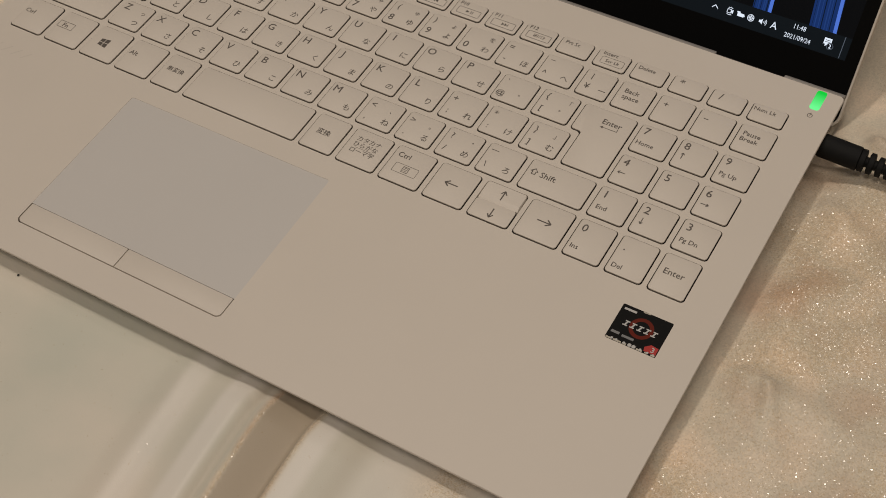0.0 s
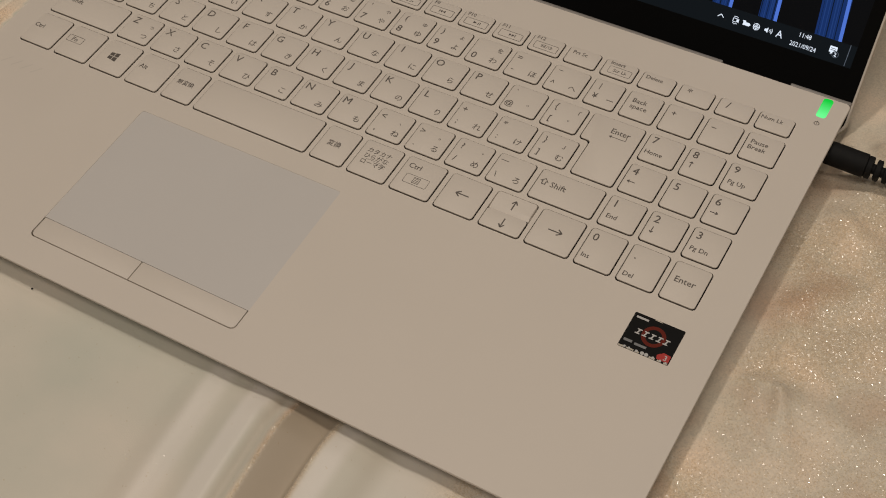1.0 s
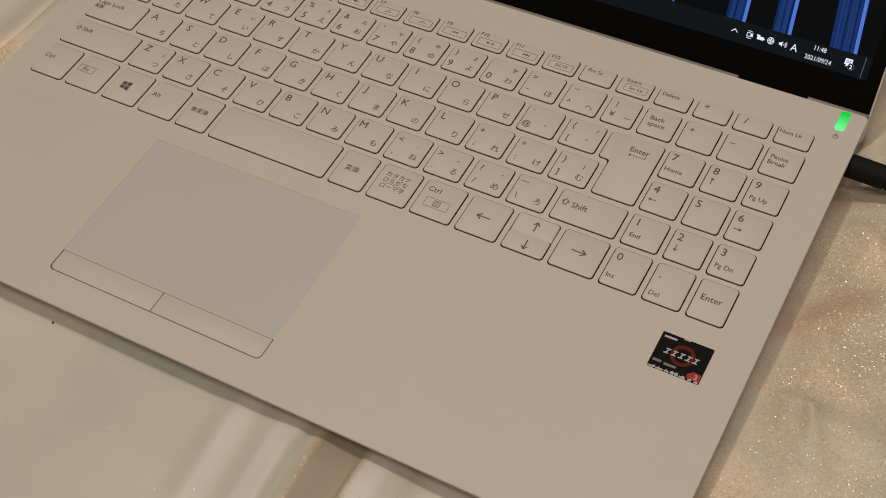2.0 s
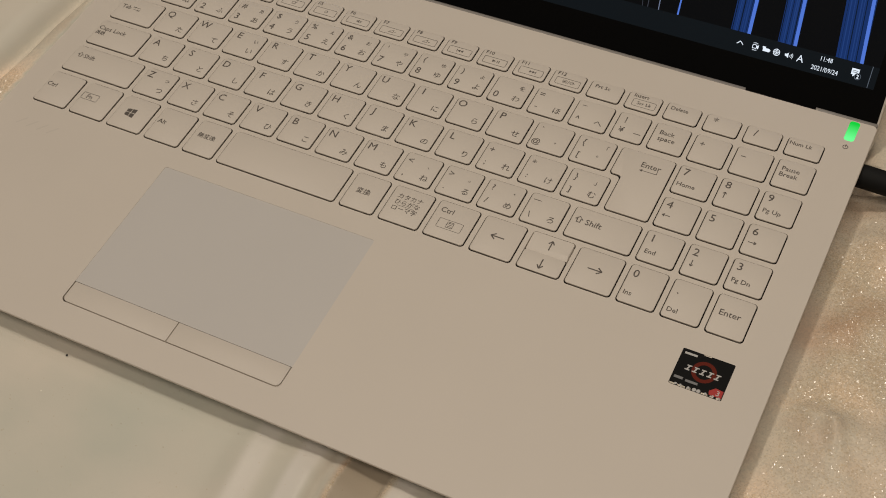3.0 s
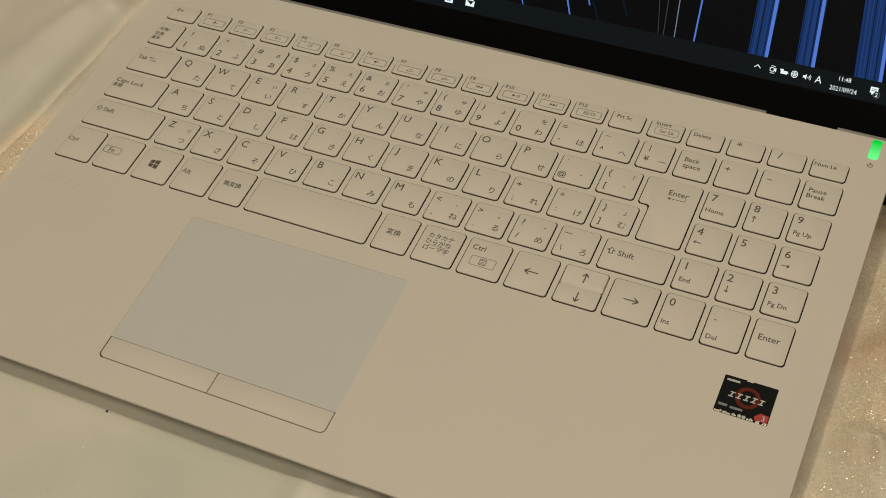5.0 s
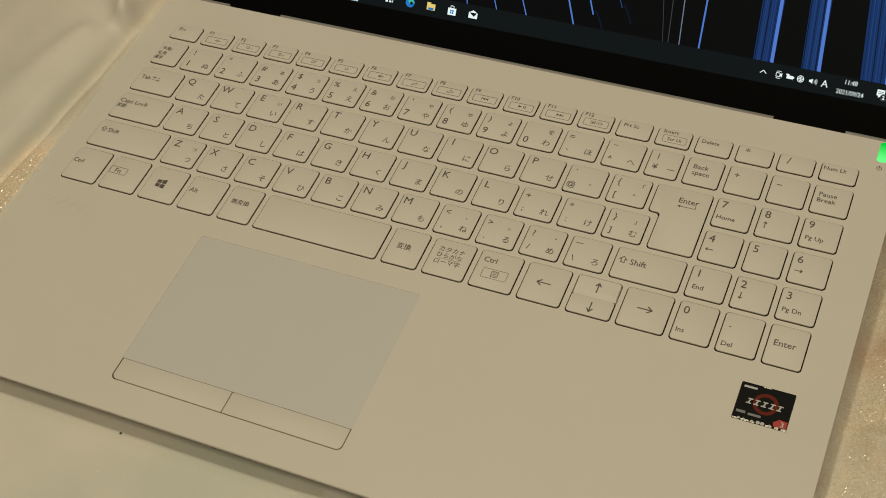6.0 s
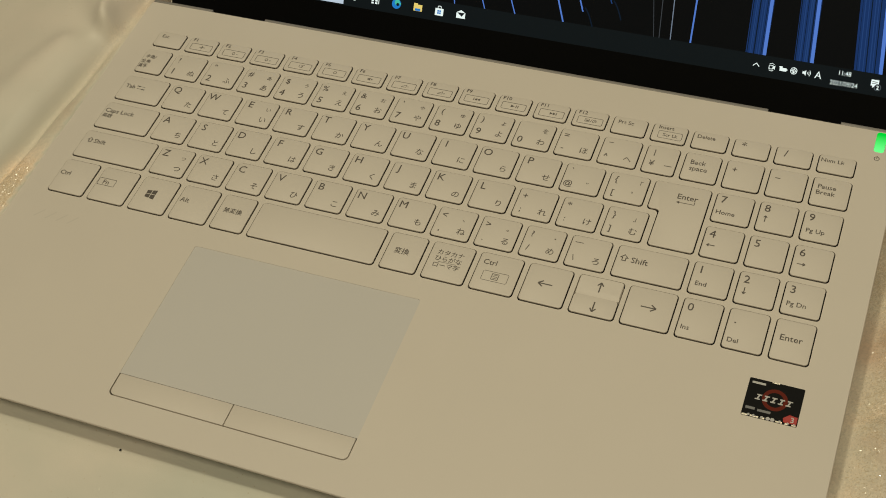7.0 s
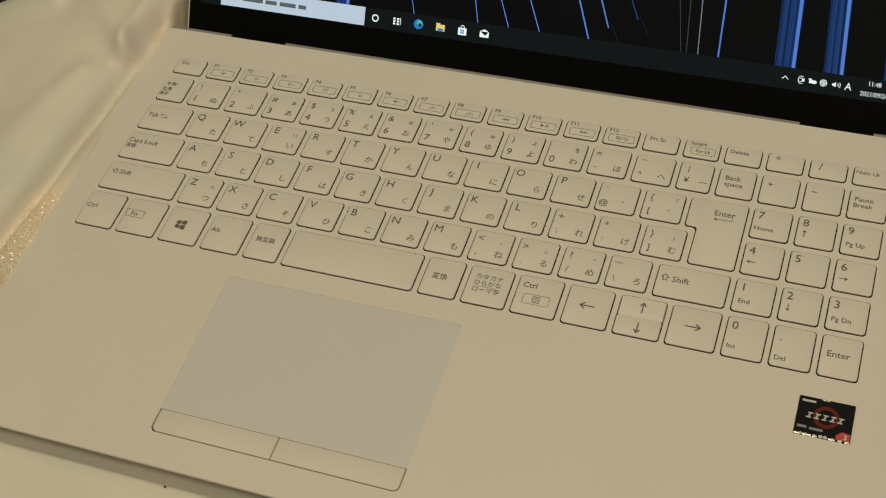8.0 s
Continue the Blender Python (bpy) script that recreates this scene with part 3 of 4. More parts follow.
def symbol(bm, s, x, y, z, size):
    if s in ("up", "down", "left", "right"):
        arrow(bm, x, y, z, s[0], size or 3.2, 0.54 if size else 0.40)
    elif s in ("underline", "overline"):
        stroke(bm, (x - size / 2, y), (x + size / 2, y), 0.18 if s == "underline" else 0.32, z)
    elif s == "return":
        stroke(bm, (x - 3.0, y), (x + 3.4, y), 0.28, z)
        stroke(bm, (x + 3.4, y - 0.14), (x + 3.4, y + 1.6), 0.28, z)
        flat(bm, [(x - 4.0, y), (x - 2.7, y - 0.75), (x - 2.7, y + 0.75)], z)
    elif s == "tab_arrows":
        for k, d in ((0.75, -1), (-0.75, 1)):
            stroke(bm, (x - 1.8, y + k), (x + 1.8, y + k), 0.22, z)
            stroke(bm, (x + 1.9 * d, y + k - 0.6), (x + 1.9 * d, y + k + 0.6), 0.22, z)
            flat(bm, [(x + 1.8 * d, y + k), (x + 0.7 * d, y + k + 0.5), (x + 0.7 * d, y + k - 0.5)][::d], z)
    elif s == "fn_box":
        frame_line(bm, x - 3.8, y - 2.0, x + 4.8, y + 2.0, z, 0.24, 0.4)
    elif s == "scroll":
        frame_line(bm, x - 5.2, y - 2.2, x + 5.2, y + 2.0, z, 0.2, 0.8)
        letter(bm, "Scr Lk", x, y - 0.1, z, 1.7)
    elif s == "menu":
        frame_line(bm, x - 5.4, y - 2.5, x + 5.4, y + 2.3, z, 0.2, 0.6)
        frame_line(bm, x - 1.5, y - 1.6, x + 1.5, y + 1.5, z, 0.28, 0.2)
        for k in (-0.8, 0.0, 0.8):
            stroke(bm, (x - 0.9, y + k), (x + 0.9, y + k), 0.26, z)
    elif s == "window":
        for a in (-2.3, 0.15):         # four panes, taller towards one side
            for b in (-2.2, 0.15):
                tall = lambda u, v: (x + u, y + v * (1.0 + 0.07 * u))
                flat(bm, [tall(a, b), tall(a + 2.15, b), tall(a + 2.15, b + 2.05), tall(a, b + 2.05)], z)
    else:                              # the small signs of the function keys
        k = int(s[1:].split("_")[0])
        frame_line(bm, x - 6.0, y - 2.2, x + 5.2, y + 2.0, z, 0.24, 0.7)
        if k == 1:
            stroke(bm, (x - 1.4, y), (x + 1.5, y), 0.35, z)
            stroke(bm, (x - 0.4, y - 1.1), (x + 0.4, y), 0.3, z)
            stroke(bm, (x - 0.4, y + 1.1), (x + 0.4, y), 0.3, z)
        elif k in (2, 3, 5):
            disc(bm, x - 0.5 * (k != 5), y, 0.85, z, 12, 0.55)
            if k < 5:
                stroke(bm, (x + 1.0, y - 0.3), (x + 1.8, y - 0.3), 0.22, z)
            if k == 3:
                stroke(bm, (x + 1.4, y - 0.7), (x + 1.4, y + 0.1), 0.22, z)
        elif k == 4:
            frame_line(bm, x - 1.0, y - 0.8, x + 0.9, y + 0.8, z, 0.24, 0.2)
            stroke(bm, (x + 0.3, y - 0.2), (x + 1.5, y + 1.1), 0.24, z)
        elif k == 6:
            flat(bm, [(x - 1.1, y - 0.4), (x - 0.5, y - 0.4), (x + 0.2, y - 1.0), (x + 0.2, y + 1.0), (x - 0.5, y + 0.4), (x - 1.1, y + 0.4)], z)
            stroke(bm, (x + 0.5, y - 0.5), (x + 1.4, y + 0.5), 0.22, z)
            stroke(bm, (x + 0.5, y + 0.5), (x + 1.4, y - 0.5), 0.22, z)
        elif k in (7, 8):
            a, b, c = (x - 1.6, y - 0.8), (x + 0.7, y - 0.8), (x + 0.7, y + 0.8)
            for p, q in ((a, b), (b, c), (c, a)):
                stroke(bm, p, q, 0.22, z)
            stroke(bm, (x + 1.2, y - 0.3), (x + 2.0, y - 0.3), 0.22, z)
            if k == 8:
                stroke(bm, (x + 1.6, y - 0.7), (x + 1.6, y + 0.1), 0.22, z)
        elif k in (9, 11):
            d = -1 if k == 9 else 1
            for c in (-1.2, 0.2):
                flat(bm, [(x + d * (c + 1.3), y), (x + d * c, y + 0.8), (x + d * c, y - 0.8)], z)
            stroke(bm, (x + d * 1.75, y - 0.8), (x + d * 1.75, y + 0.8), 0.3, z)
        elif k == 10:
            flat(bm, [(x - 1.7, y + 0.8), (x - 1.7, y - 0.8), (x, y)], z)
            for c in (0.7, 1.5):
                stroke(bm, (x + c, y - 0.8), (x + c, y + 0.8), 0.36, z)
        elif k == 12:
            frame_line(bm, x - 2.8, y - 0.8, x - 0.7, y + 0.9, z, 0.22, 0.1)
            stroke(bm, (x - 2.4, y), (x - 1.1, y), 0.5, z)
            stroke(bm, (x - 0.3, y - 0.9), (x + 0.3, y + 0.9), 0.22, z)
            frame_line(bm, x + 0.7, y - 0.8, x + 2.3, y + 0.8, z, 0.22, 0.4)
            stroke(bm, (x + 1.5, y), (x + 2.8, y), 0.24, z)


# deck plate with a real opening for every key, the touchpad and the power light
PAD_BOX = rect(-86.5, -132.4, 15.0, -57.0)
LED_BOX = rect(168.2, 64.8, 172.4, 76.0)
outline = rounded(rect(-XR, YF, XR, YB), [4.0, 4.0, 1.8, 1.8], 5)
holes = [(rounded(offset(k, GAP), 1.5, 3), -2.2) for k, _ in KEYBOARD
         if not (abs(k[0][0] - 72.0) < 0.01)]
holes.append((rounded(offset(rect(72.0, -46.2, 89.5, -28.0), GAP), 1.5, 3), -2.2))
holes.append((rounded(PAD_BOX, [2.2, 2.2, 1.0, 1.0], 4), -3.0))
holes.append((rounded(LED_BOX, 1.2, 3), -0.8))
bm = bmesh.new()


def ring_edges(loop, z):
    vs = [bm.verts.new((*p, z)) for p in loop]
    return vs, [bm.edges.new((vs[i], vs[(i + 1) % len(vs)])) for i in range(len(vs))]


edges, rings = [], []
ov, oe = ring_edges(outline, 0.0)
edges += oe
for loop, depth in holes:
    hv, he = ring_edges(loop, 0.0)
    edges += he
    rings.append((hv, depth))
bmesh.ops.triangle_fill(bm, edges=edges, use_beauty=True, normal=(0, 0, 1))
for hv, depth in rings:
    low = [bm.verts.new((v.co.x, v.co.y, depth)) for v in hv]
    for i in range(len(hv)):
        j = (i + 1) % len(hv)
        bm.faces.new((hv[i], hv[j], low[j], low[i]))
prev = ov
for d, z in ((0.2, -0.2), (0.3, -0.7), (0.1, -1.3), (-2.2, -2.6), (-3.0, -3.4)):
    nxt = [bm.verts.new((*p, z)) for p in rounded(offset(rect(-XR, YF, XR, YB), d), [4.0 + d, 4.0 + d, max(0.2, 2.0 + d), max(0.2, 2.0 + d)], 5)]
    for i in range(len(prev)):
        j = (i + 1) % len(prev)
        bm.faces.new((prev[i], prev[j], nxt[j], nxt[i]))
    prev = nxt
part("palm_rest_deck", bm, DECK, laptop, "champagne white palm rest and key frame", smooth=True)

bm = bmesh.new()
slab(bm, rect(-168.5, -48.0, 166.0, 60.0), -3.0, -2.25)
part("key_tray", bm, WELL, laptop, "dark tray under the keys")
bm = bmesh.new()
slab(bm, rect(-90, -134.5, 18, -55.5), -3.8, -3.05)
part("touchpad_tray", bm, WELL, laptop)
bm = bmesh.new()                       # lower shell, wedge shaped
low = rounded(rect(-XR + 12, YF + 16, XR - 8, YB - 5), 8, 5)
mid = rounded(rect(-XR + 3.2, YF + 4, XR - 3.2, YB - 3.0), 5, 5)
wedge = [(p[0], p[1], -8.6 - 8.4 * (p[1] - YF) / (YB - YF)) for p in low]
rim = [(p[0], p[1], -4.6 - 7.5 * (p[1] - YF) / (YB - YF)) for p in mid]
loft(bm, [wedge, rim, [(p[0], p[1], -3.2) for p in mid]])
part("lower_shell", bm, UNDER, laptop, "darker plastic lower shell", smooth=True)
for fx in (-150, 150):
    bm = bmesh.new()
    slab(bm, rect(fx - 14, -126, fx + 14, -120), -10.9, -8.5, 2.5, 0.5)
    part("rubber_foot", bm, RUBBER, laptop, "black rubber foot")

# keys
for n, (shape, marks) in enumerate(KEYBOARD):
    bm = bmesh.new()
    if shape[0] == (72.0, -36.9):
        (ux0, uy0), (ux1, uy1) = shape[0], shape[2]
        loft(bm, [[(p[0], p[1], -2.0) for p in rounded(shape, [0.3, 0.3, 1.2, 1.2])],
                  [(p[0], p[1], -0.25 if p[1] < uy0 + 0.5 else KEY_TOP - 0.15) for p in rounded(shape, [0.3, 0.3, 1.2, 1.2])],
                  [(p[0], p[1], KEY_TOP) for p in rounded(rect(ux0 + 0.2, uy0 + 2.0, ux1 - 0.2, uy1 - 0.2), [0.3, 0.3, 1.0, 1.0])]])
    else:
        ring = lambda d, z: [(p[0], p[1], z) for p in rounded(offset(shape, d), max(0.3, 1.2 + d), 3)]
        loft(bm, [ring(-0.9, -2.0), ring(-0.9, KEY_TOP - 0.62), ring(0, KEY_TOP - 0.56), ring(0, KEY_TOP - 0.16), ring(-0.05, KEY_TOP - 0.05), ring(-0.16, KEY_TOP)])
    key = part("key", bm, KEYCAP, laptop, smooth=True)
    x0, y0 = min(p[0] for p in shape) - 0.3, min(p[1] for p in shape) - 0.3
    if marks:
        bm = bmesh.new()
        for s, mx, my, size in marks:
            if s in SYMBOLS:
                symbol(bm, s, x0 + mx, y0 + my, KEY_TOP + 0.02, size)
            else:
                letter(bm, s, x0 + mx, y0 + my, KEY_TOP + 0.02, size * 1.12, heavy=0.05 if ord(s[0]) > 0x3fff else 0.025 if ord(s[0]) > 12000 else 0.045)
        part("key_legend", bm, INK, key, "grey printed key legend")

# touchpad and its two buttons
bm = bmesh.new()
slab(bm, rect(-86.5, -122.2, 15.0, -57.0), -3.0, -0.14, [0.05, 0.05, 1.0, 1.0], 0.03, 4)
part("touchpad", bm, PAD, laptop, "smooth greyish touchpad")
for a, b, rr in ((-86.0, -36.45, [2.0, 0.3, 0.3, 0.3]), (-36.0, 14.5, [0.3, 2.0, 0.3, 0.3])):
    bm = bmesh.new()
    slab(bm, rect(a, -131.9, b, -122.4), -3.0, -0.02, rr, 0.15)
    part("touchpad_button", bm, DECK, laptop, "flat mouse button below the touchpad", smooth=True)

# power light and its sign
bm = bmesh.new()
slab(bm, offset(LED_BOX, -0.05), -0.8, 0.12, 1.1, 0.1)
part("power_button", bm, LED, laptop, "glowing green power button", smooth=True)
bm = bmesh.new()
disc(bm, 170.2, 61.2, 1.15, 0.02, 20, 0.85)
stroke(bm, (170.2, 61.0), (170.2, 62.7), 0.3, 0.024)
part("power_sign", bm, INK, laptop, "small printed power sign")

# maker's mark pressed into the palm rest, its shade painted as plain, slightly darker strokes
bm = bmesh.new()
for a in (-164.4, -158.6, -153.0, -147.4):
    stroke(bm, (a, -61.2), (a + 3.6, -56.8), 0.6, 0.02)
part("pressed_mark", bm, MARK, laptop, "faint pressed mark in the palm rest")

# processor sticker
SX0, SX1, SY0, SY1 = 144.6, 164.5, -72.6, -56.2
bm = bmesh.new()
slab(bm, rect(SX0, SY0, SX1, SY1), 0.0, 0.12, 0.5, 0.05)
sticker = part("sticker", bm, STICKER, laptop, "black and red processor sticker with a foil rim")
bm = bmesh.new()
for a, w in ((144.9, 2.2), (147.9, 3.0), (151.4, 1.6), (156.9, 2.3), (160.2, 1.3), (162.6, 1.5)):
    stroke(bm, (a, SY0 + 0.45), (a + w, SY0 + 0.45), 0.7, 0.14)
stroke(bm, (152.6, SY1 - 0.3), (155.4, SY1 - 0.3), 0.4, 0.14)
part("foil_rim", bm, FOIL, sticker, "broken silver foil rim")
bm = bmesh.new()
disc(bm, 155.0, -63.6, 4.6, 0.16, 28, 3.1)
part("ring", bm, STICKER_RING, sticker, "dark red ring")
bm = bmesh.new()
flat(bm, [(159.6, SY0 + 0.9), (SX1 - 0.35, SY0 + 0.9), (SX1 - 0.35, SY0 + 4.0), (161.2, SY0 + 4.4), (159.2, SY0 + 2.6)], 0.165)
part("red_corner", bm, STICKER_RED, sticker)
bm = bmesh.new()
letter(bm, "3", 162.5, SY0 + 2.5, 0.18, 2.1)
part("number", bm, STICKER_WHITE, sticker)
bm = bmesh.new()                       # a trade mark's lettering, as a row of plain slanted blocks
for k in range(5):
    a = 148.0 + k * 2.75
    stroke(bm, (a + 0.5, -62.85), (a + 2.3, -62.85), 0.5, 0.18)
    stroke(bm, (a, -64.75), (a + 1.8, -64.75), 0.5, 0.18)
    flat(bm, [(a + 0.55, -64.6), (a + 1.15, -64.6), (a + 1.75, -63.0), (a + 1.15, -63.0)], 0.184)
stroke(bm, (145.8, -58.0), (150.6, -58.0), 0.9, 0.18)
part("lettering_bars", bm, STICKER_WHITE, sticker)
bm = bmesh.new()
stroke(bm, (145.6, -69.0), (148.9, -69.0), 1.1, 0.18)
stroke(bm, (149.9, -69.3), (154.6, -69.3), 1.0, 0.18)
part("small_bars", bm, STICKER_GREY, sticker)
# foil dots, their bright glint put in as flat white discs
bm = bmesh.new()
for cx, r in ((147.2, 0.5), (149.0, 0.45), (152.0, 0.5), (154.2, 0.75), (155.8, 0.75), (158.4, 0.5), (161.2, 0.45), (163.4, 0.4)):
    disc(bm, cx, SY0 + 0.75, r, 0.17, 14)
part("foil_dot_glints", bm, STICKER_WHITE, sticker, "foil dots with their glint painted white")

# rear metal strips and hinge barrels
for a, b in ((-179.0, -146.5), (-118.0, 122.6), (153.0, 179.0)):
    bm = bmesh.new()
    slab(bm, rect(a, YB + 0.5, b, YB + 2.0), -4.0, -0.35, 0.2, 0.2)
    part("rear_strip", bm, TRIM, laptop, "thin grey metal strip at the rear", smooth=True)
for a, b in ((-146.3, -118.2), (122.8, 152.8)):
    bm = bmesh.new()
    tube(bm, [(a, YB + 3.4, -6.8), (b, YB + 3.4, -6.8)], 2.6, 16)
    part("hinge_barrel", bm, BEZEL, laptop, "black hinge barrel", smooth=True)
# side ports
bm = bmesh.new()
slab(bm, rect(XR - 3.6, 51.0, XR - 3.0, 59.4), -8.8, -5.0)
part("power_socket", bm, WELL, laptop)

# lid: a frame of its own axes, x and v along it, w out of the glass
ANGLE = radians(128)
LU, LW = Vector((0, -math.cos(ANGLE), math.sin(ANGLE))), Vector((0, -math.sin(ANGLE), -math.cos(ANGLE)))
LO = -LW * 75.4
LIDM = Matrix(((1, LU.x, LW.x, LO.x * MM), (0, LU.y, LW.y, LO.y * MM), (0, LU.z, LW.z, LO.z * MM), (0, 0, 0, 1)))
V0, V1, LX = 30.5, 262.5, 178.4
bm = bmesh.new()
slab(bm, rect(-LX, V0, LX, V1), -5.0, -0.15, [6, 6, 5, 5], 0.4, 6)
lid = part("lid", bm, LID, laptop, "champagne lid tilted far back", smooth=True)
lid.matrix_basis = LIDM
bm = bmesh.new()                       # black frame with an opening for the panel
SCX, SV0, SV1 = 171.8, 59.4, 253.0
a = rounded(rect(-LX + 0.9, V0 + 0.7, LX - 0.9, V1 - 0.9), [6, 6, 5, 5], 6)
va, ea = ring_edges(a, 0.0)
vb, eb = ring_edges(rect(-SCX, SV0, SCX, SV1), 0.0)
bmesh.ops.triangle_fill(bm, edges=ea + eb, use_beauty=True, normal=(0, 0, 1))
for vs, z in ((va, -0.3), (vb, -0.12)):
    lo = [bm.verts.new((v.co.x, v.co.y, z)) for v in vs]
    for i in range(len(vs)):
        bm.faces.new((vs[i], vs[(i + 1) % len(vs)], lo[(i + 1) % len(vs)], lo[i]))
part("bezel", bm, BEZEL, lid, "matt black screen frame")
bm = bmesh.new()
flat(bm, rect(-SCX, SV0, SCX, SV1), -0.11)
part("display_panel", bm, DISPLAY, lid, "lit screen with blue streaks on black")
TB = 68.7
bm = bmesh.new()
flat(bm, rect(-SCX, SV0, SCX, TB), -0.10)
part("taskbar", bm, TASKBAR, lid)


def streak(x0, x1, v1, mat, width, v0=TB):
    bm = bmesh.new()
    flat(bm, [(x0, v0), (x0 + width, v0), (x1 + width * 1.15, v1), (x1, v1)], -0.095)
    part("wallpaper_streak", bm, mat, lid)


for x0, lean, mat, width, v0 in (
        (-60.1, -0.25, BLUE, 0.5, TB), (-28.7, -0.22, BLUE, 0.6, TB), (-13.9, -0.40, BLUE, 0.65, TB), (0.8, -0.43, BLUE, 0.7, TB), (23.7, -0.38, BLUE, 0.95, TB),
        (32.2, -0.40, BLUE, 0.85, 74.6), (44.9, -0.46, BLUE_MID, 0.7, 80.0), (66.0, -0.165, DIM, 0.35, TB), (68.4, -0.065, DIM, 0.45, TB),
        (73.4, -0.06, PALE, 0.55, TB), (82.2, -0.015, BLUE, 0.9, TB)):
    streak(x0 + 0.1 * width, x0 + lean * (125 - v0), 125, mat, 0.8 * width, v0)
for x0, v0 in ((33.4, 76.5), (45.9, 81.5)):          # dim tails that bend away
    bm = bmesh.new()
    for k in range(5):
        stroke(bm, (x0 + 0.9 * k, v0 - 0.9 * k - 0.14 * k * k), (x0 + 0.9 * (k + 1), v0 - 0.9 * (k + 1) - 0.14 * (k + 1) ** 2), 0.6, -0.094 + 0.0005 * k)
    part("wallpaper_streak", bm, BLUE_DIM, lid)
for x0, x1, lean in ((107.0, 115.9, -0.044), (127.9, 136.2, -0.072), (153.0, 164.8, -0.105), (-100.0, -93.0, 0.06), (-140.0, -130.0, 0.10)):
    w, rise = x1 - x0, 160 - TB
    streak(x0, x0 + lean * rise, 160, BLUE_DEEP, w)
    rng = random.Random(int(x0))
    for k in range(7):
        c = x0 + w * (0.06 + 0.76 * k / 7) + rng.uniform(-0.25, 0.25)
        ww = rng.uniform(0.12, 0.5)
        bm = bmesh.new()
        flat(bm, [(c, TB), (c + ww, TB), (c + ww + lean * rise, 160), (c + lean * rise, 160)], -0.092)
        part("wallpaper_streak", bm, BLUE_MID if k % 3 else BLUE_DIM, lid)
    bm = bmesh.new()
    flat(bm, [(x1 - 1.5, TB), (x1, TB), (x1 + lean * rise, 160), (x1 - 1.5 + lean * rise, 160)], -0.089)
    part("wallpaper_streak", bm, BLUE, lid)


def icon(name, mat, draw, label=""):
    bm = bmesh.new()
    draw(bm)
    return part(name, bm, mat, lid, label)


Z1, Z2, MID = -0.08, -0.07, 64.15


def ic_globe(bm):
    disc(bm, 128.7, MID, 1.5, Z1, 20, 1.2)
    stroke(bm, (127.3, MID), (130.1, MID), 0.25, Z1 + 0.001)
    stroke(bm, (128.7, MID - 1.4), (128.7, MID + 1.4), 0.25, Z1 + 0.002)
    disc(bm, 128.7, MID, 0.85, Z1 + 0.003, 16, 0.62)


def ic_speaker(bm):
    flat(bm, [(132.4, MID - 0.5), (133.1, MID - 0.5), (133.9, MID - 1.2), (133.9, MID + 1.2), (133.1, MID + 0.5), (132.4, MID + 0.5)], Z1)
    for r in (0.6, 1.2, 1.8):
        for k in range(4):
            t0, t1 = -0.7 + 0.35 * k, -0.35 + 0.35 * k
            stroke(bm, (134.0 + r * math.cos(t0), MID + r * math.sin(t0)), (134.0 + r * math.cos(t1), MID + r * math.sin(t1)), 0.22, Z1)


def ic_meet(bm):
    frame_line(bm, 118.0, MID - 0.9, 119.9, MID + 0.9, Z1, 0.28, 0.3)
    flat(bm, [(119.9, MID - 0.4), (120.7, MID - 0.9), (120.7, MID + 0.9), (119.9, MID + 0.4)], Z1)
    for d in (1, -1):
        stroke(bm, (118.2, MID + 1.35 * d), (119.2, MID + 1.6 * d), 0.24, Z1)
        stroke(bm, (119.2, MID + 1.6 * d), (120.2, MID + 1.35 * d), 0.24, Z1)


def ic_battery(bm):
    flat(bm, rect(122.7, MID - 0.9, 125.6, MID + 0.5), Z1)
    flat(bm, rect(125.6, MID - 0.5, 126.0, MID + 0.1), Z1)
    flat(bm, rect(122.4, MID + 0.5, 123.8, MID + 1.1), Z1)


def ic_chevron(bm):
    stroke(bm, (111.2, MID - 0.6), (112.6, MID + 0.7), 0.35, Z1)
    stroke(bm, (112.5, MID + 0.7), (113.9, MID - 0.6), 0.35, Z1 + 0.001)


def ic_note(bm):
    flat(bm, rect(161.0, MID - 0.6, 164.2, MID + 2.0), Z1)
    flat(bm, [(161.8, MID - 0.6), (163.0, MID - 0.6), (161.8, MID - 1.5)], Z1)


icon("tray_chevron", WHITE, ic_chevron)
icon("camera_icon", WHITE, ic_meet)
icon("battery_icon", WHITE, ic_battery)
icon("globe_icon", WHITE, ic_globe)
icon("speaker_icon", WHITE, ic_speaker)
icon("input_letter", WHITE, lambda bm: letter(bm, "A", 139.1, MID, Z1, 3.0, 1.0, 0.0))
icon("clock_text", WHITE, lambda bm: letter(bm, "11:48", 149.7, 66.6, Z1, 1.95, 0.90, 0.0))
icon("date_text", WHITE, lambda bm: letter(bm, "2021/09/24", 150.1, 62.2, Z1, 1.95, 0.90, 0.0))
icon("message_icon", WHITE, ic_note)
icon("message_lines", ICON_DARK, lambda bm: [stroke(bm, (161.5, MID + k), (163.7, MID + k), 0.25, Z2) for k in (0.4, 1.1)])
icon("message_badge", ICON_DARK, lambda bm: disc(bm, 164.0, MID - 1.1, 1.35, Z2, 18))
icon("badge_number", WHITE, lambda bm: letter(bm, "2", 164.0, MID - 1.1, Z2 + 0.004, 1.6))
icon("badge_ring", GREY, lambda bm: disc(bm, 164.0, MID - 1.1, 1.45, Z2 + 0.003, 18, 1.2))
icon("desktop_divider", GREY, lambda bm: stroke(bm, (169.0, SV0 + 0.2), (169.0, TB), 0.3, Z1))
icon("search_field", BOX, lambda bm: flat(bm, rect(-160.6, SV0 + 0.5, -84.4, TB - 0.1), Z1), "pale search field")
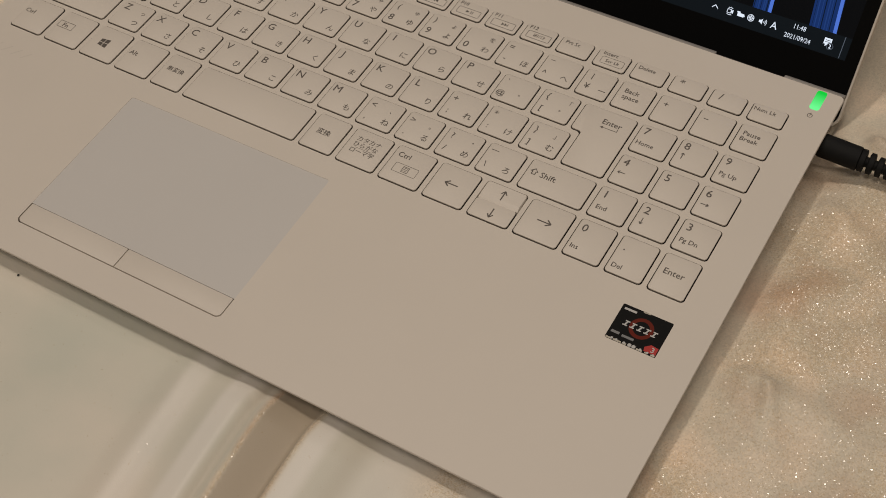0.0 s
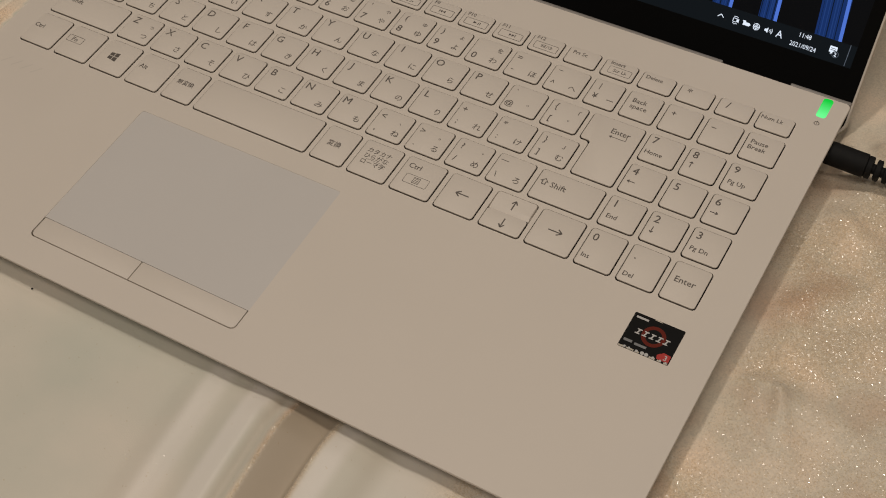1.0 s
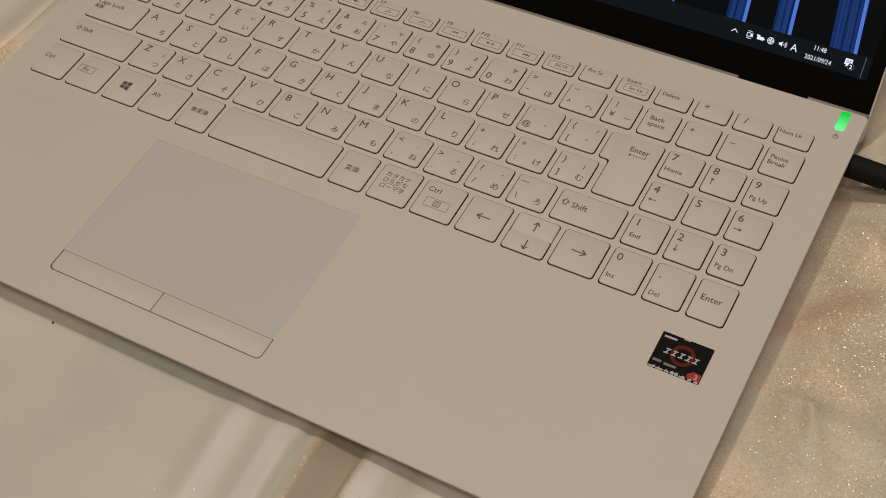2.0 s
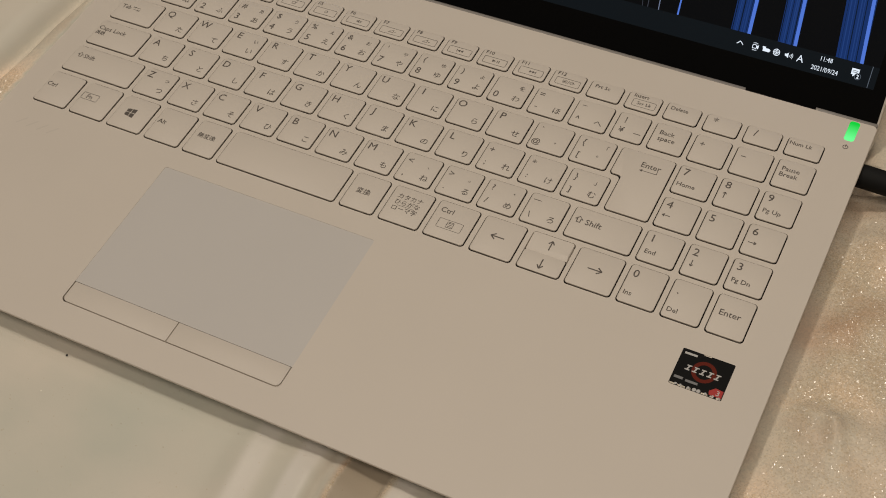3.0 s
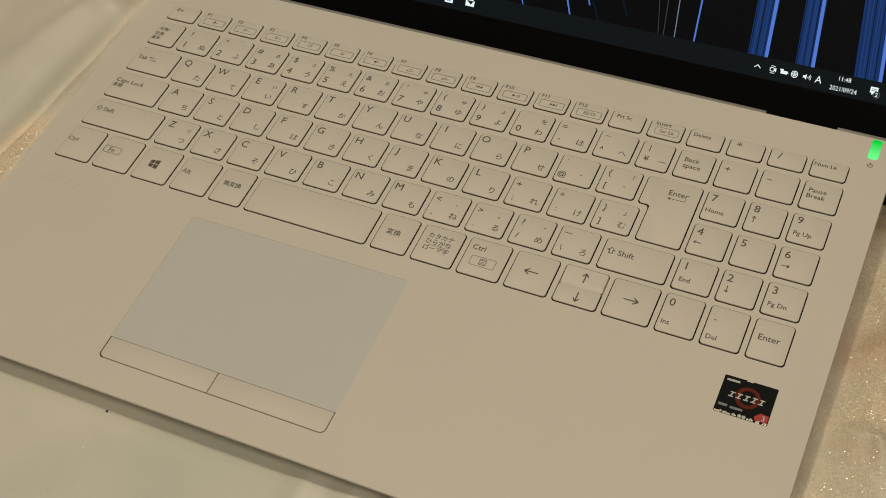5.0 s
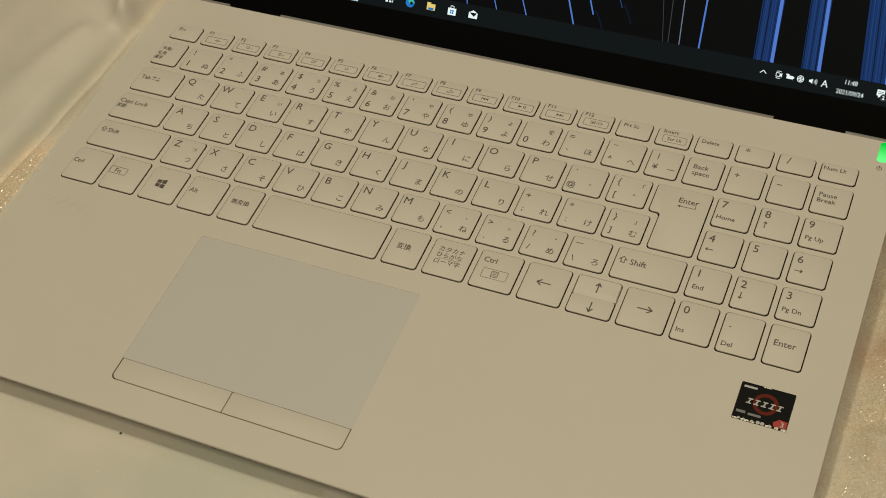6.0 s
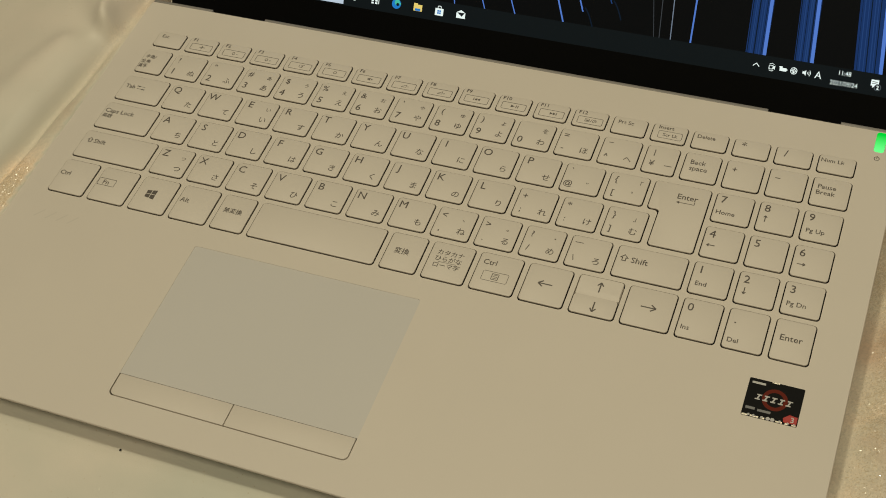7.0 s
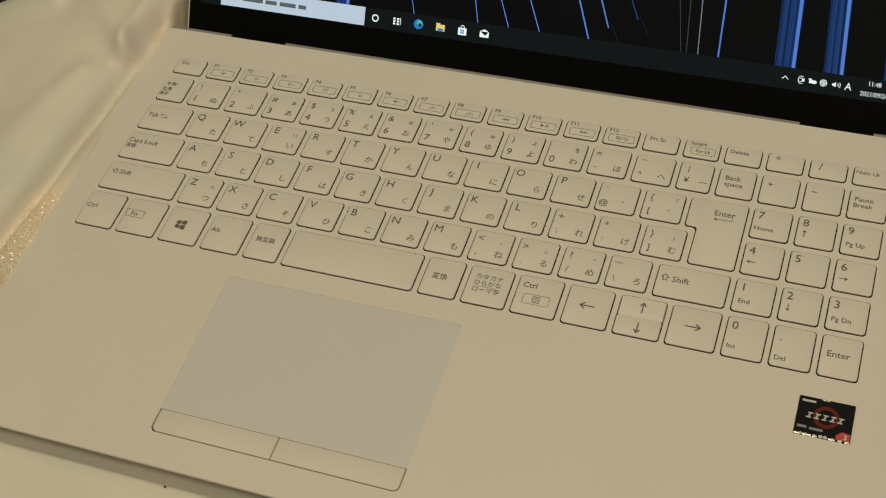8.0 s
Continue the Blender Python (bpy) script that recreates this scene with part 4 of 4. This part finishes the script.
icon("search_bars", GREY, lambda bm: [stroke(bm, (a, MID), (a + b, MID), 1.9, Z2) for a, b in ((-149, 11), (-136.6, 6), (-129, 8.5), (-119, 4))])
icon("assistant_ring", WHITE, lambda bm: disc(bm, -79.0, MID, 1.75, Z1, 20, 1.15))


def ic_tasks(bm):
    for a in (-1.5, 0.4):
        for b in (-1.7, -0.5, 0.7):
            flat(bm, rect(-68.5 + a, MID + b, -68.5 + a + 1.2, MID + b + 0.8), Z1)
    flat(bm, rect(-66.4, MID - 1.6, -66.1, MID + 1.6), Z1)


icon("task_icon", WHITE, ic_tasks)
icon("browser_icon", ICON_BLUE, lambda bm: disc(bm, -57.2, MID, 2.3, Z1, 22))
icon("browser_wave", ICON_TEAL, lambda bm: [disc(bm, -56.8, MID + 0.7, 1.35, Z2, 16), flat(bm, [(-55.5, MID + 0.4), (-55.0, MID - 0.4), (-54.9, MID + 0.8)], Z2)])
icon("browser_eye", ICON_DARK, lambda bm: disc(bm, -56.5, MID - 0.2, 0.75, Z2 + 0.003, 14))
icon("folder_icon", ICON_YELLOW, lambda bm: [flat(bm, rect(-48.4, MID - 1.7, -44.1, MID + 1.3), Z1), flat(bm, rect(-48.4, MID + 1.3, -46.4, MID + 1.9), Z1)])
icon("folder_front", ICON_BLUE, lambda bm: flat(bm, rect(-47.6, MID - 1.6, -44.9, MID - 0.5), Z2))
icon("shop_icon", WHITE, lambda bm: [flat(bm, rect(-37.5, MID - 2.1, -33.4, MID + 1.2), Z1), frame_line(bm, -36.4, MID + 0.9, -34.5, MID + 2.4, Z1 + 0.001, 0.3, 0.5)])
icon("shop_squares", ICON_BLUE, lambda bm: [flat(bm, rect(-36.4 + a, MID - 1.4 + b, -35.6 + a, MID - 0.6 + b), Z2) for a in (0, 1.0) for b in (0, 1.0)])
icon("mail_icon", WHITE, lambda bm: flat(bm, [(-26.9, MID - 1.7), (-22.5, MID - 1.7), (-22.5, MID + 0.9), (-24.7, MID + 2.1), (-26.9, MID + 0.9)], Z1))
icon("mail_flap", ICON_DARK, lambda bm: flat(bm, [(-26.6, MID + 0.9), (-24.2, MID - 0.9), (-22.8, MID + 0.9)], Z2))

# ---- charging cable in the side socket, running off over the cloth ----
cable = new("power_cable")
cable.matrix_world = laptop.matrix_world.copy()
tagged(cable, "black charging cable plugged into the laptop's side", "cable")
bm = bmesh.new()
tube(bm, [(175.6, 55.4, -7.6), (178.0, 55.4, -7.6), (178.5, 55.4, -7.6), (194.0, 56.2, -9.0), (194.6, 56.2, -9.0)], [3.6, 4.6, 5.0, 5.0, 4.2], 20)
part("plug", bm, RUBBER, cable, "moulded black plug", smooth=True)
for k in range(6):
    bm = bmesh.new()
    x = 195.6 + k * 3.6
    r = 4.7 - 0.3 * k
    tube(bm, [(x - 1.1, 56.3 + 0.08 * k, -9.2 - 0.35 * k), (x - 0.9, 56.3 + 0.08 * k, -9.2 - 0.35 * k), (x + 0.9, 56.4 + 0.08 * k, -9.3 - 0.35 * k), (x + 1.1, 56.4 + 0.08 * k, -9.3 - 0.35 * k)], [r - 0.5, r, r, r - 0.5], 16)
    part("strain_rib", bm, RUBBER, cable, smooth=True)
bm = bmesh.new()
pts = [(194.0, 56.2, -9.0), (205.0, 56.5, -10.2), (218, 57, -13.0), (240, 57.5, -15.5), (270, 62, -17), (310, 75, -18.0), (360, 98, -20), (420, 130, -22.5)]
tube(bm, pts, 2.2, 12)
part("cord", bm, RUBBER, cable, smooth=True)
